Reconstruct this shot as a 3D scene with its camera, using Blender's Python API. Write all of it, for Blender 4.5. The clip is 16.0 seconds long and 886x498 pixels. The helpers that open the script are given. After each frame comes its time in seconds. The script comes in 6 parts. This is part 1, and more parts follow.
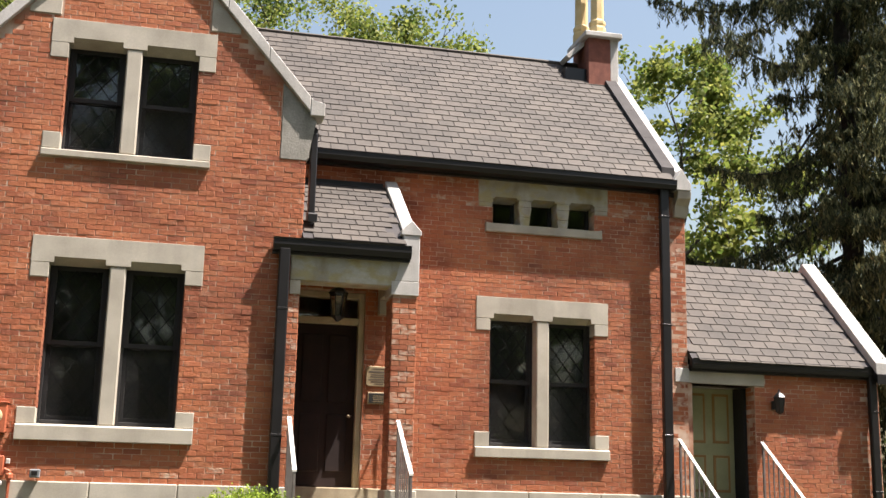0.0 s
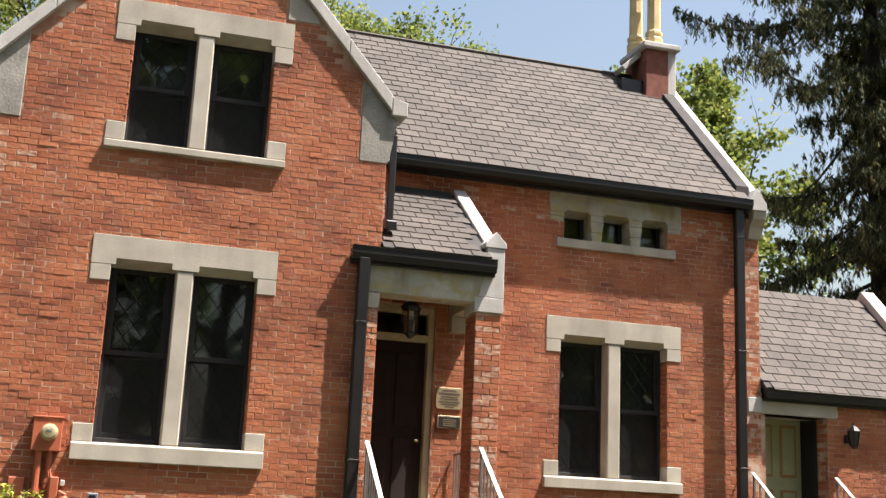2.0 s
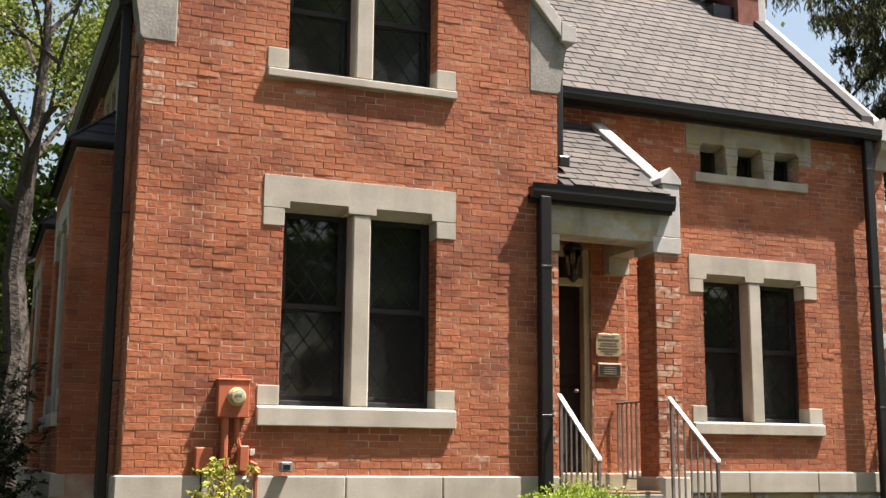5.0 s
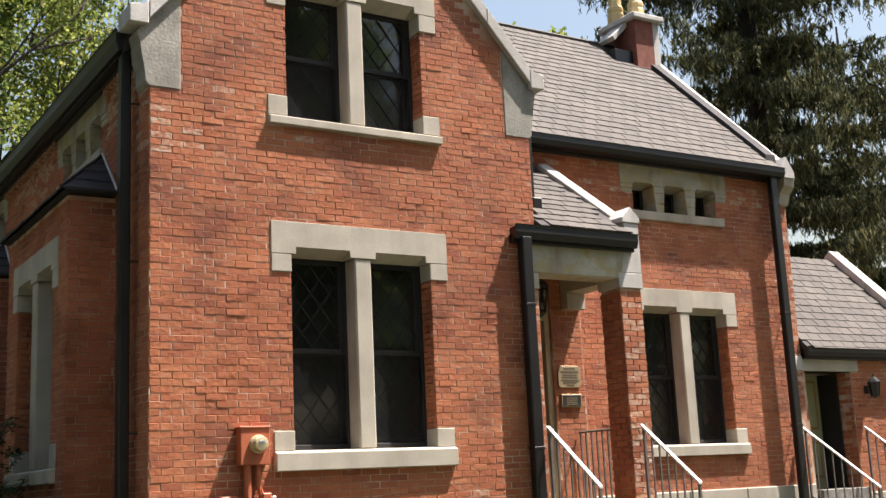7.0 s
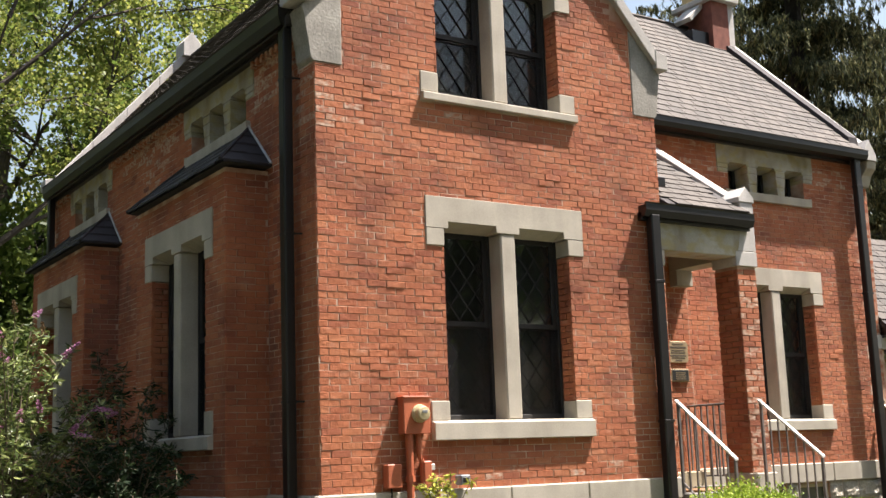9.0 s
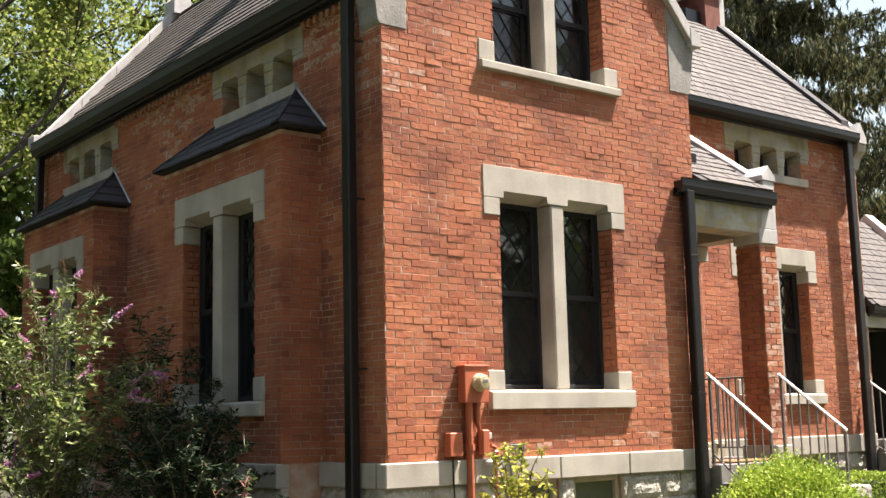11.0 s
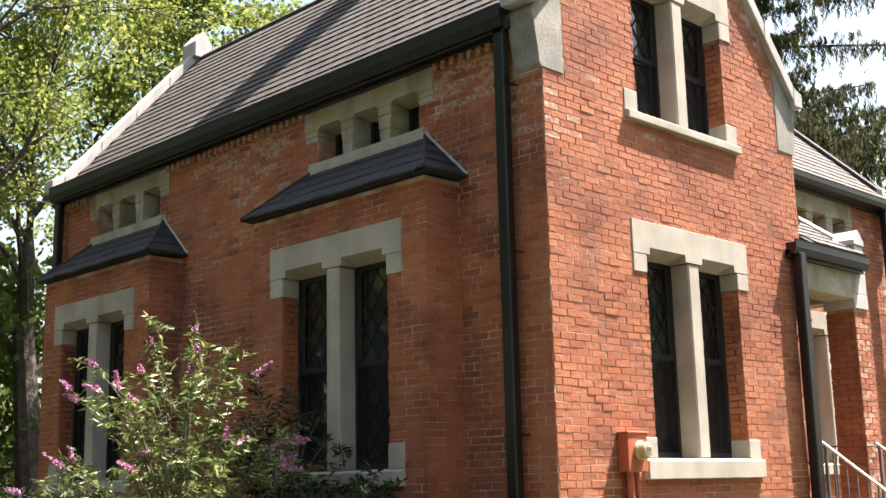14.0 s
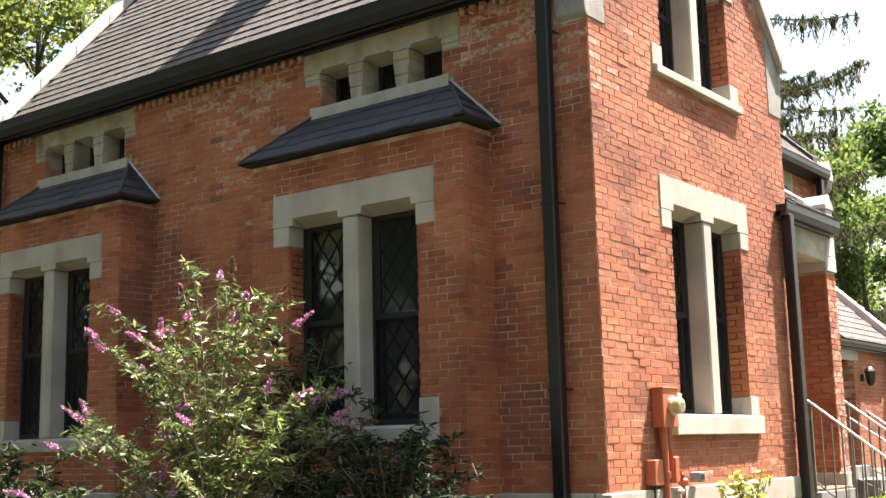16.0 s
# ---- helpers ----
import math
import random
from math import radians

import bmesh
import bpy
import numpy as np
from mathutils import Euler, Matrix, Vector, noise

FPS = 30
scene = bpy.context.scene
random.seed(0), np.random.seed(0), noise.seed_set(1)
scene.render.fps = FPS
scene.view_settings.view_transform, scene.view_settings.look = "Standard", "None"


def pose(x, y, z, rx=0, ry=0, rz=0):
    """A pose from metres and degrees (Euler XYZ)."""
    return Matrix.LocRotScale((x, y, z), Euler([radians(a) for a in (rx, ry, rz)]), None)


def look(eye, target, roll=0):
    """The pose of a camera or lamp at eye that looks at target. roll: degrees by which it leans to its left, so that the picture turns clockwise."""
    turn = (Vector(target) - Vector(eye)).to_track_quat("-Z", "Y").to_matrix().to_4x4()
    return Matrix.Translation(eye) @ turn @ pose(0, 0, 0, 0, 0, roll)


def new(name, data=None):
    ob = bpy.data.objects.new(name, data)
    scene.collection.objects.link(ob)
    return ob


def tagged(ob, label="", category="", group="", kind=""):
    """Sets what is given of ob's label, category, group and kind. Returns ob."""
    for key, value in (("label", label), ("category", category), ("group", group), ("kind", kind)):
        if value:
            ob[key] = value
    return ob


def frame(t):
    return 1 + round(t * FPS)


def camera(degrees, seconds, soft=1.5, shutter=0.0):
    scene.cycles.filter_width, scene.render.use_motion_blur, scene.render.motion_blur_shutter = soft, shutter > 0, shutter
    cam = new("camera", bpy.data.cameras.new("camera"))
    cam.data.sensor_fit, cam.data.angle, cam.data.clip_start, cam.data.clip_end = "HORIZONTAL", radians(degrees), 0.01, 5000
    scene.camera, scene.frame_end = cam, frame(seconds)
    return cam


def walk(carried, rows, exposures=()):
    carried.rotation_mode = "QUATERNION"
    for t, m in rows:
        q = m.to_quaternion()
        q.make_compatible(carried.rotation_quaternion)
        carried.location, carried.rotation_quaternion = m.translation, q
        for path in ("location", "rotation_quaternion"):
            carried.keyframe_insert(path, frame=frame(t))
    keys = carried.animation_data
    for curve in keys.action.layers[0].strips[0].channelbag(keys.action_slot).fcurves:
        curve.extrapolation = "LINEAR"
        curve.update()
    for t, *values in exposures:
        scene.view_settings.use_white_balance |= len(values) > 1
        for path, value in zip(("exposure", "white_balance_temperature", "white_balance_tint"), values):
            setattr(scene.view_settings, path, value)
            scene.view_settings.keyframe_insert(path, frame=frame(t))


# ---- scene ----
cam = camera(41.4, 16.0)
METRES, EYE, TILT, LEAN, TURN = 15.5, 1.6, 0.0, 0.0, -13.4
ROWS = [
    (0.0, 0.0, 0.0, 0.0, -0.27, 12.26, -1.25),
    (0.5, -0.0257, 0.0204, 0.0026, -1.58, 9.8, -1.2),
    (1.0, -0.0553, 0.04, 0.0069, -2.01, 10.7, -1.2),
    (1.5, -0.0833, 0.0516, 0.009, -2.36, 11.06, -1.41),
    (2.0, -0.1127, 0.0709, 0.0099, -3.5, 13.09, -2.5),
    (2.5, -0.1432, 0.0886, 0.0087, -2.52, 13.28, -1.92),
    (3.0, -0.1717, 0.1047, 0.012, -5.09, 12.13, -0.76),
    (3.5, -0.2059, 0.1232, 0.014, -8.38, 12.51, 0.3),
    (4.0, -0.2358, 0.1296, 0.0108, -8.9, 11.82, 0.7),
    (4.5, -0.2733, 0.1454, 0.016, -7.57, 10.07, -0.93),
    (7.0, -0.4473, 0.1657, 0.0284, -18.25, 11.31, 2.61),
    (7.5, -0.4777, 0.168, 0.0285, -18.96, 11.19, 1.96),
    (8.0, -0.5054, 0.1732, 0.0293, -20.06, 10.12, 2.51),
    (8.5, -0.5339, 0.1827, 0.0306, -19.52, 10.11, 2.43),
    (9.0, -0.5598, 0.1869, 0.0304, -19.64, 10.01, 1.99),
    (11.5, -0.6746, 0.2428, 0.0344, -27.62, 8.61, 0.34),
    (12.0, -0.6987, 0.2613, 0.0368, -31.04, 10.24, -0.06),
    (12.5, -0.7194, 0.2851, 0.0364, -32.02, 10.89, 0.74),
    (13.0, -0.7426, 0.3044, 0.0361, -31.82, 11.28, 0.26),
    (13.5, -0.7621, 0.3242, 0.0366, -31.97, 10.98, 0.25),
    (14.0, -0.7787, 0.3494, 0.0373, -31.13, 11.56, 1.25),
    (14.5, -0.7967, 0.3708, 0.0356, -29.69, 11.53, 1.39),
    (15.0, -0.8151, 0.3913, 0.0359, -32.19, 10.31, 1.54),
    (15.5, -0.836, 0.4149, 0.0358, -37.58, 10.29, -0.95),
    (16.0, -0.8602, 0.4329, 0.0363, -39.24, 9.58, 1.34),
]
walk(cam, [(t, pose(0, 0, EYE, TILT, LEAN, TURN) @ pose(METRES * x, METRES * y, METRES * z, 90 + pitch, roll, yaw)) for t, x, y, z, yaw, pitch, roll in ROWS],
     exposures=[(0.0, 1.64, 6600, 16), (7.5, 1.67, 6600, 16), (9.2, 1.81, 6600, 16), (12.5, 2.17, 6600, 16), (13.5, 2.24, 6600, 16), (15.0, 2.62, 6600, 16), (16.0, 2.65, 6600, 16)])

# ---- light ----
SUN_TO = Vector((2.65, -1.2, 6.3)).normalized()
world = bpy.data.worlds.new("sky_world")
scene.world = world
world.use_nodes = True
wn = world.node_tree
sky = wn.nodes.new("ShaderNodeTexSky")
sky.sky_type, sky.sun_disc = "NISHITA", False
sky.sun_elevation = math.asin(SUN_TO.z)
sky.sun_rotation = math.atan2(SUN_TO.x, SUN_TO.y)
sky.air_density, sky.dust_density, sky.ozone_density = 1.8, 3.0, 1.0
wn.links.new(sky.outputs[0], wn.nodes["Background"].inputs[0])
wn.nodes["Background"].inputs[1].default_value = 0.055
sun = new("sun", bpy.data.lights.new("sun", "SUN"))
sun.data.energy, sun.data.angle, sun.data.color = 5.0, radians(0.55), (1.0, 0.95, 0.87)
sun.matrix_world = look(SUN_TO * 60, (0, 0, 0))


# ---- materials ----
def material(name, rough=0.7, metal=0.0):
    m = bpy.data.materials.new(name)
    m.use_nodes = True
    b = m.node_tree.nodes["Principled BSDF"]
    b.inputs["Roughness"].default_value, b.inputs["Metallic"].default_value = rough, metal
    return m, m.node_tree, b


def node(nt, kind, **inputs):
    n = nt.nodes.new("ShaderNode" + kind)
    for k, v in inputs.items():
        n.inputs[k].default_value = v
    return n


def ramp(nt, source, stops):
    r = nt.nodes.new("ShaderNodeValToRGB")
    e = r.color_ramp.elements
    while len(e) < len(stops):
        e.new(0.5)
    for el, (p, c) in zip(e, stops):
        el.position, el.color = p, (*c, 1)
    nt.links.new(source, r.inputs[0])
    return r.outputs[0]


def mixed(nt, fac, a, b, blend="MIX"):
    m = nt.nodes.new("ShaderNodeMix")
    m.data_type, m.blend_type = "RGBA", blend
    for sock, v in ((m.inputs[0], fac), (m.inputs[6], a), (m.inputs[7], b)):
        if isinstance(v, (int, float)):
            sock.default_value = v
        elif isinstance(v, tuple):
            sock.default_value = (*v, 1)
        else:
            nt.links.new(v, sock)
    return m.outputs[2]


def math_node(nt, op, a, b=0.0):
    m = nt.nodes.new("ShaderNodeMath")
    m.operation = op
    for sock, v in zip(m.inputs, (a, b)):
        if isinstance(v, (int, float)):
            sock.default_value = v
        else:
            nt.links.new(v, sock)
    return m.outputs[0]


def world_noise(nt, scale, detail=4.0, stretch=(1, 1, 1)):
    geo = nt.nodes.new("ShaderNodeNewGeometry")
    mp = node(nt, "Mapping", Scale=stretch)
    nt.links.new(geo.outputs["Position"], mp.inputs[0])
    n = node(nt, "TexNoise", Scale=scale, Detail=detail)
    nt.links.new(mp.outputs[0], n.inputs["Vector"])
    return n.outputs[0]


def piece_random(nt):
    info, geo = nt.nodes.new("ShaderNodeObjectInfo"), nt.nodes.new("ShaderNodeNewGeometry")
    return math_node(nt, "FRACT", math_node(nt, "ADD", info.outputs["Random"], math_node(nt, "MULTIPLY", geo.outputs["Random Per Island"], 7.31)))


def bumped(nt, bsdf, height, strength=0.5, distance=0.01):
    b = node(nt, "Bump", Strength=strength, Distance=distance)
    nt.links.new(height, b.inputs["Height"])
    nt.links.new(b.outputs[0], bsdf.inputs["Normal"])


def brick_material(name="brick_clay", bloom=False):
    """Fired clay: each brick its own tone, with broad weathering, chalky scuffs and, on old ones, a crust of lime bloom."""
    m, nt, b = material(name, 0.88)
    r = piece_random(nt)
    col = ramp(nt, r, [(0.0, (0.26, 0.075, 0.0357)), (0.08, (0.325, 0.098, 0.0432)), (0.25, (0.357, 0.110, 0.0479)), (0.55, (0.374, 0.119, 0.0508)),
                       (0.85, (0.388, 0.131, 0.0573)), (0.96, (0.395, 0.147, 0.0677)), (1.0, (0.29, 0.090, 0.0442))])
    broad = ramp(nt, world_noise(nt, 0.55, 5, (1, 1, 1.8)), [(0.36, (0.86, 0.82, 0.80)), (0.5, (1.0, 1.0, 1.0)), (0.64, (1.10, 1.14, 1.12))])
    col = mixed(nt, 1.0, col, broad, "MULTIPLY")
    stain = ramp(nt, world_noise(nt, 1.6, 7), [(0.34, (0.66, 0.63, 0.65)), (0.48, (0.98, 0.98, 0.98)), (0.66, (1.06, 1.07, 1.05))])
    col = mixed(nt, 1.0, col, stain, "MULTIPLY")
    chalk = ramp(nt, world_noise(nt, 9.0, 8, (0.6, 0.6, 1.5)), [(0.58, (0, 0, 0)), (0.78, (0.5, 0.5, 0.5))])
    col = mixed(nt, chalk, col, (0.54, 0.32, 0.22))
    if bloom:
        lime = ramp(nt, world_noise(nt, 16.0, 9, (1, 1, 1.7)), [(0.40, (0, 0, 0)), (0.52, (0.4, 0.4, 0.4)), (0.68, (0.85, 0.85, 0.85))])
        col = mixed(nt, lime, col, (0.53, 0.43, 0.33))
    fine = world_noise(nt, 75, 6)
    col = mixed(nt, 0.4, col, ramp(nt, fine, [(0.25, (0.62, 0.58, 0.55)), (0.7, (1.2, 1.2, 1.2))]), "MULTIPLY")
    nt.links.new(col, b.inputs["Base Color"])
    bumped(nt, b, math_node(nt, "ADD", world_noise(nt, 22, 5), math_node(nt, "MULTIPLY", fine, 0.5)), 0.65, 0.011)
    return m


def mortar_material():
    m, nt, b = material("mortar_joint", 0.95)
    col = ramp(nt, world_noise(nt, 3.4, 8), [(0.3, (0.30, 0.125, 0.075)), (0.45, (0.37, 0.20, 0.13)), (0.57, (0.48, 0.33, 0.24)), (0.75, (0.60, 0.50, 0.41))])
    nt.links.new(col, b.inputs["Base Color"])
    bumped(nt, b, world_noise(nt, 90, 4), 0.5, 0.004)
    return m


def screen_material():
    """Woven insect screen: fine dark wire that lets about half the light through."""
    m, nt, b = material("insect_screen", 0.7)
    b.inputs["Base Color"].default_value = (0.004, 0.004, 0.0045, 1)
    t = nt.nodes.new("ShaderNodeBsdfTransparent")
    mx = nt.nodes.new("ShaderNodeMixShader")
    mx.inputs[0].default_value = 0.15
    nt.links.new(t.outputs[0], mx.inputs[1])
    nt.links.new(b.outputs[0], mx.inputs[2])
    nt.links.new(mx.outputs[0], nt.nodes["Material Output"].inputs[0])
    return m


def lichen_stone():
    """Limestone under the eaves, with ochre-green lichen and rusty damp stains."""
    m, nt, b = material("lichen_stained_stone", 0.88)
    col = ramp(nt, world_noise(nt, 3.0, 8), [(0.3, (0.30, 0.28, 0.225)), (0.7, (0.46, 0.435, 0.365))])
    moss = ramp(nt, world_noise(nt, 4.5, 7, (1, 1, 1.6)), [(0.46, (0, 0, 0)), (0.62, (0.75, 0.75, 0.75))])
    col = mixed(nt, moss, col, (0.37, 0.31, 0.14))
    damp = ramp(nt, world_noise(nt, 2.3, 6, (1.4, 1.4, 0.6)), [(0.5, (1, 1, 1)), (0.72, (0.62, 0.55, 0.46))])
    col = mixed(nt, 1.0, col, damp, "MULTIPLY")
    f = world_noise(nt, 60, 5)
    col = mixed(nt, 0.5, col, ramp(nt, f, [(0.3, (0.8, 0.8, 0.8)), (0.7, (1.1, 1.1, 1.1))]), "MULTIPLY")
    nt.links.new(col, b.inputs["Base Color"])
    bumped(nt, b, f, 0.4, 0.005)
    return m


def mottled(name, lo, hi, scale=3.0, rough=0.8, bump=0.35, dist=0.006, streak=0.0, fine=70.0, metal=0.0, piece=0.0, dark=0.8):
    m, nt, b = material(name, rough, metal)
    col = ramp(nt, world_noise(nt, scale, 8), [(0.3, lo), (0.7, hi)])
    f = world_noise(nt, fine, 5)
    col = mixed(nt, 0.6, col, ramp(nt, f, [(0.3, (dark, dark, dark)), (0.7, (1.1, 1.1, 1.1))]), "MULTIPLY")
    if streak:
        s = ramp(nt, world_noise(nt, 5.0, 6, (1, 1, 0.12)), [(0.45, (1, 1, 1)), (0.75, (1 - streak,) * 3)])
        col = mixed(nt, 1.0, col, s, "MULTIPLY")
    if piece:
        p = ramp(nt, piece_random(nt), [(0.0, (1 - piece,) * 3), (1.0, (1 + piece,) * 3)])
        col = mixed(nt, 1.0, col, p, "MULTIPLY")
    nt.links.new(col, b.inputs["Base Color"])
    bumped(nt, b, f, bump, dist)
    return m


def leaf_material(name, stops, translucent=0.35, rough=0.5, gloss=0.18):
    m, nt, b = material(name, rough)
    b.inputs["Specular IOR Level"].default_value = gloss
    col = ramp(nt, piece_random(nt), stops)
    patch = ramp(nt, world_noise(nt, 0.5, 3), [(0.3, (0.75, 0.8, 0.8)), (0.7, (1.2, 1.15, 1.0))])
    col = mixed(nt, 1.0, col, patch, "MULTIPLY")
    nt.links.new(col, b.inputs["Base Color"])
    t = nt.nodes.new("ShaderNodeBsdfTranslucent")
    nt.links.new(col, t.inputs[0])
    mx = nt.nodes.new("ShaderNodeMixShader")
    mx.inputs[0].default_value = translucent
    nt.links.new(b.outputs[0], mx.inputs[1])
    nt.links.new(t.outputs[0], mx.inputs[2])
    nt.links.new(mx.outputs[0], nt.nodes["Material Output"].inputs[0])
    return m


def glass_material():
    m, nt, b = material("window_glass", 0.02)
    b.inputs["Base Color"].default_value = (0.75, 0.8, 0.78, 1)
    b.inputs["Transmission Weight"].default_value = 1.0
    b.inputs["IOR"].default_value = 1.5
    bumped(nt, b, world_noise(nt, 1.6, 2), 0.07, 0.02)
    return m


BRICK, MORTAR, GLASS = brick_material(), mortar_material(), glass_material()
SCREEN, LICHEN = screen_material(), lichen_stone()
STONE = mottled("limestone", (0.345, 0.310, 0.250), (0.49, 0.447, 0.37), 2.2, 0.85, 0.3, 0.004, 0.18, dark=0.85)
WEATHERED_SHADE = mottled("weathered_shaded_stone", (0.225, 0.21, 0.18), (0.37, 0.35, 0.305), 4.0, 0.9, 0.5, 0.008, 0.25, 35.0, dark=0.65)
COPING = mottled("pale_coping_stone", (0.42, 0.40, 0.37), (0.60, 0.58, 0.55), 2.6, 0.85, 0.4, 0.005, 0.25, dark=0.7)
RUBBLE = mottled("rock_faced_stone", (0.36, 0.325, 0.26), (0.55, 0.51, 0.42), 4.0, 0.9, 0.9, 0.03, 0.0, 22.0, dark=0.5)
SLATE = mottled("roof_slate", (0.040, 0.033, 0.027), (0.068, 0.056, 0.045), 1.3, 0.8, 0.5, 0.004, 0.1, 120.0, piece=0.22)
# slate coloured darker for the bay roofs, which lie in shade
DARKSLATE = mottled("shaded_bay_slate", (0.022, 0.020, 0.022), (0.04, 0.036, 0.038), 2.0, 0.75, 0.4, 0.004, 0.0, 90.0, piece=0.2)
DECK = mottled("roof_underlay", (0.03, 0.027, 0.027), (0.05, 0.045, 0.045), 3.0, 0.9)
METAL = mottled("dark_painted_metal", (0.007, 0.0062, 0.0066), (0.013, 0.0115, 0.012), 3.0, 0.36, 0.1, 0.002)
IRON = mottled("painted_iron", (0.10, 0.085, 0.075), (0.17, 0.15, 0.14), 9.0, 0.5, 0.2, 0.002)
HANDRAIL = mottled("pale_painted_rail", (0.55, 0.54, 0.50), (0.66, 0.65, 0.62), 8.0, 0.45, 0.15, 0.002)
SASH = mottled("dark_sash_paint", (0.008, 0.0075, 0.0075), (0.014, 0.013, 0.013), 4.0, 0.7, 0.1, 0.002)
LEAD = mottled("lead_came", (0.005, 0.005, 0.005), (0.009, 0.009, 0.009), 9.0, 0.9)
SHADE = mottled("room_shade_lining", (0.06, 0.054, 0.052), (0.10, 0.09, 0.085), 1.5, 0.95)
PANEBACK = mottled("dark_pane_backing", (0.05, 0.05, 0.049), (0.075, 0.074, 0.073), 2.5, 0.9, 0.2, 0.003, 0.3)
DOORWOOD = mottled("dark_door_wood", (0.012, 0.0048, 0.0036), (0.02, 0.008, 0.006), 5.0, 0.9, 0.3, 0.003, 0.2)
TANWOOD = mottled("tan_painted_wood", (0.38, 0.32, 0.21), (0.50, 0.43, 0.29), 4.0, 0.6, 0.2, 0.003)
OLDBRICK = brick_material("lime_bloomed_brick", True)
SOOT_SHADE = mottled("soot_shade_brick", (0.18, 0.068, 0.042), (0.31, 0.104, 0.055), 6.0, 0.9, 0.5, 0.006, 0.0, 40.0, piece=0.12)
# chimney brick, its weakly lit face put into a darker colour
DARKBRICK = mottled("shade_dark_brick", (0.15, 0.05, 0.035), (0.24, 0.085, 0.055), 9.0, 0.9, 0.5, 0.006, 0.0, 40.0)
GREENDOOR = mottled("sage_green_paint", (0.31, 0.32, 0.175), (0.38, 0.39, 0.22), 3.0, 0.5, 0.15, 0.002)
OCHRE = mottled("ochre_moulding_paint", (0.30, 0.17, 0.05), (0.36, 0.21, 0.07), 5.0, 0.55)
OXBLOOD = mottled("rust_red_paint", (0.36, 0.092, 0.040), (0.46, 0.125, 0.055), 4.0, 0.55, 0.2, 0.003)
POT = mottled("buff_terracotta", (0.55, 0.40, 0.17), (0.68, 0.53, 0.27), 5.0, 0.7, 0.2, 0.004)
STEP = mottled("worn_grey_step", (0.13, 0.122, 0.108), (0.27, 0.255, 0.225), 5.0, 0.85, 0.6, 0.006, 0.45, dark=0.6)
BUFFSTONE = mottled("buff_sandstone", (0.33, 0.265, 0.165), (0.50, 0.42, 0.28), 3.5, 0.88, 0.5, 0.006, 0.25, dark=0.7)
BRASS = mottled("aged_brass", (0.30, 0.225, 0.13), (0.42, 0.33, 0.20), 12.0, 0.5, 0.1, 0.002, metal=0.35)
BLACKPLATE = mottled("black_plate", (0.015, 0.015, 0.015), (0.03, 0.03, 0.03), 8.0, 0.35)
DARKBAR = mottled("dark_lettering", (0.06, 0.045, 0.03), (0.09, 0.07, 0.05), 8.0, 0.6)
PALE = mottled("pale_plastic", (0.45, 0.44, 0.40), (0.55, 0.54, 0.5), 8.0, 0.35)
CREAM = mottled("yellowed_plastic", (0.42, 0.35, 0.20), (0.54, 0.46, 0.28), 8.0, 0.3)
GREY = mottled("grey_device", (0.16, 0.17, 0.18), (0.25, 0.27, 0.28), 8.0, 0.5)
REFLECTPANE = mottled("hazy_reflection_glass", (0.075, 0.08, 0.055), (0.13, 0.135, 0.095), 3.0, 0.25, 0.1, 0.002)
MAT = mottled("coir_mat", (0.16, 0.085, 0.04), (0.26, 0.15, 0.07), 20.0, 0.95, 0.8, 0.01)
BARK = mottled("tree_bark", (0.045, 0.036, 0.028), (0.10, 0.082, 0.065), 5.0, 0.95, 0.9, 0.04, 0.3, 14.0, dark=0.5)
SPRUCEBARK = mottled("dark_spruce_bark", (0.018, 0.015, 0.012), (0.04, 0.033, 0.027), 5.0, 0.95, 0.9, 0.04, 0.3, 14.0, dark=0.5)
TWIG = mottled("twig_bark", (0.10, 0.075, 0.05), (0.17, 0.13, 0.09), 8.0, 0.9)
REDTWIG = mottled("red_twig", (0.18, 0.07, 0.045), (0.26, 0.12, 0.08), 8.0, 0.8)
GRASS = mottled("lawn_grass", (0.025, 0.027, 0.012), (0.050, 0.049, 0.024), 2.0, 0.9, 0.9, 0.03, 0.0, 40.0, dark=0.5)
MAPLE = leaf_material("maple_leaf", [(0.0, (0.058, 0.098, 0.024)), (0.5, (0.105, 0.155, 0.038)), (1.0, (0.18, 0.225, 0.062))], 0.55)
GOLDLEAF = leaf_material("yellowing_leaf", [(0.0, (0.09, 0.14, 0.03)), (0.5, (0.18, 0.225, 0.052)), (1.0, (0.31, 0.315, 0.09))], 0.55)
NEEDLE = leaf_material("spruce_needle", [(0.0, (0.026, 0.034, 0.022)), (0.5, (0.064, 0.076, 0.040)), (0.82, (0.135, 0.14, 0.064)), (1.0, (0.26, 0.245, 0.13))], 0.25, 0.85)
BOX = leaf_material("box_leaf", [(0.0, (0.13, 0.205, 0.025)), (0.5, (0.25, 0.345, 0.045)), (1.0, (0.39, 0.46, 0.09))], 0.3)
YELLOWLEAF = leaf_material("golden_shrub_leaf", [(0.0, (0.19, 0.24, 0.03)), (0.5, (0.41, 0.42, 0.07)), (1.0, (0.60, 0.55, 0.15))], 0.3)
BUDLEAF = leaf_material("butterfly_bush_leaf", [(0.0, (0.034, 0.058, 0.018)), (0.5, (0.115, 0.155, 0.045)), (0.85, (0.22, 0.27, 0.085)), (1.0, (0.44, 0.47, 0.20))], 0.25, 0.4, 0.4)
# leaf green darkened to stand for the shade beside the wall
DARKLEAF = leaf_material("shade_darkened_leaf", [(0.0, (0.008, 0.017, 0.007)), (0.6, (0.018, 0.034, 0.013)), (1.0, (0.04, 0.062, 0.024))], 0.2, 0.7)
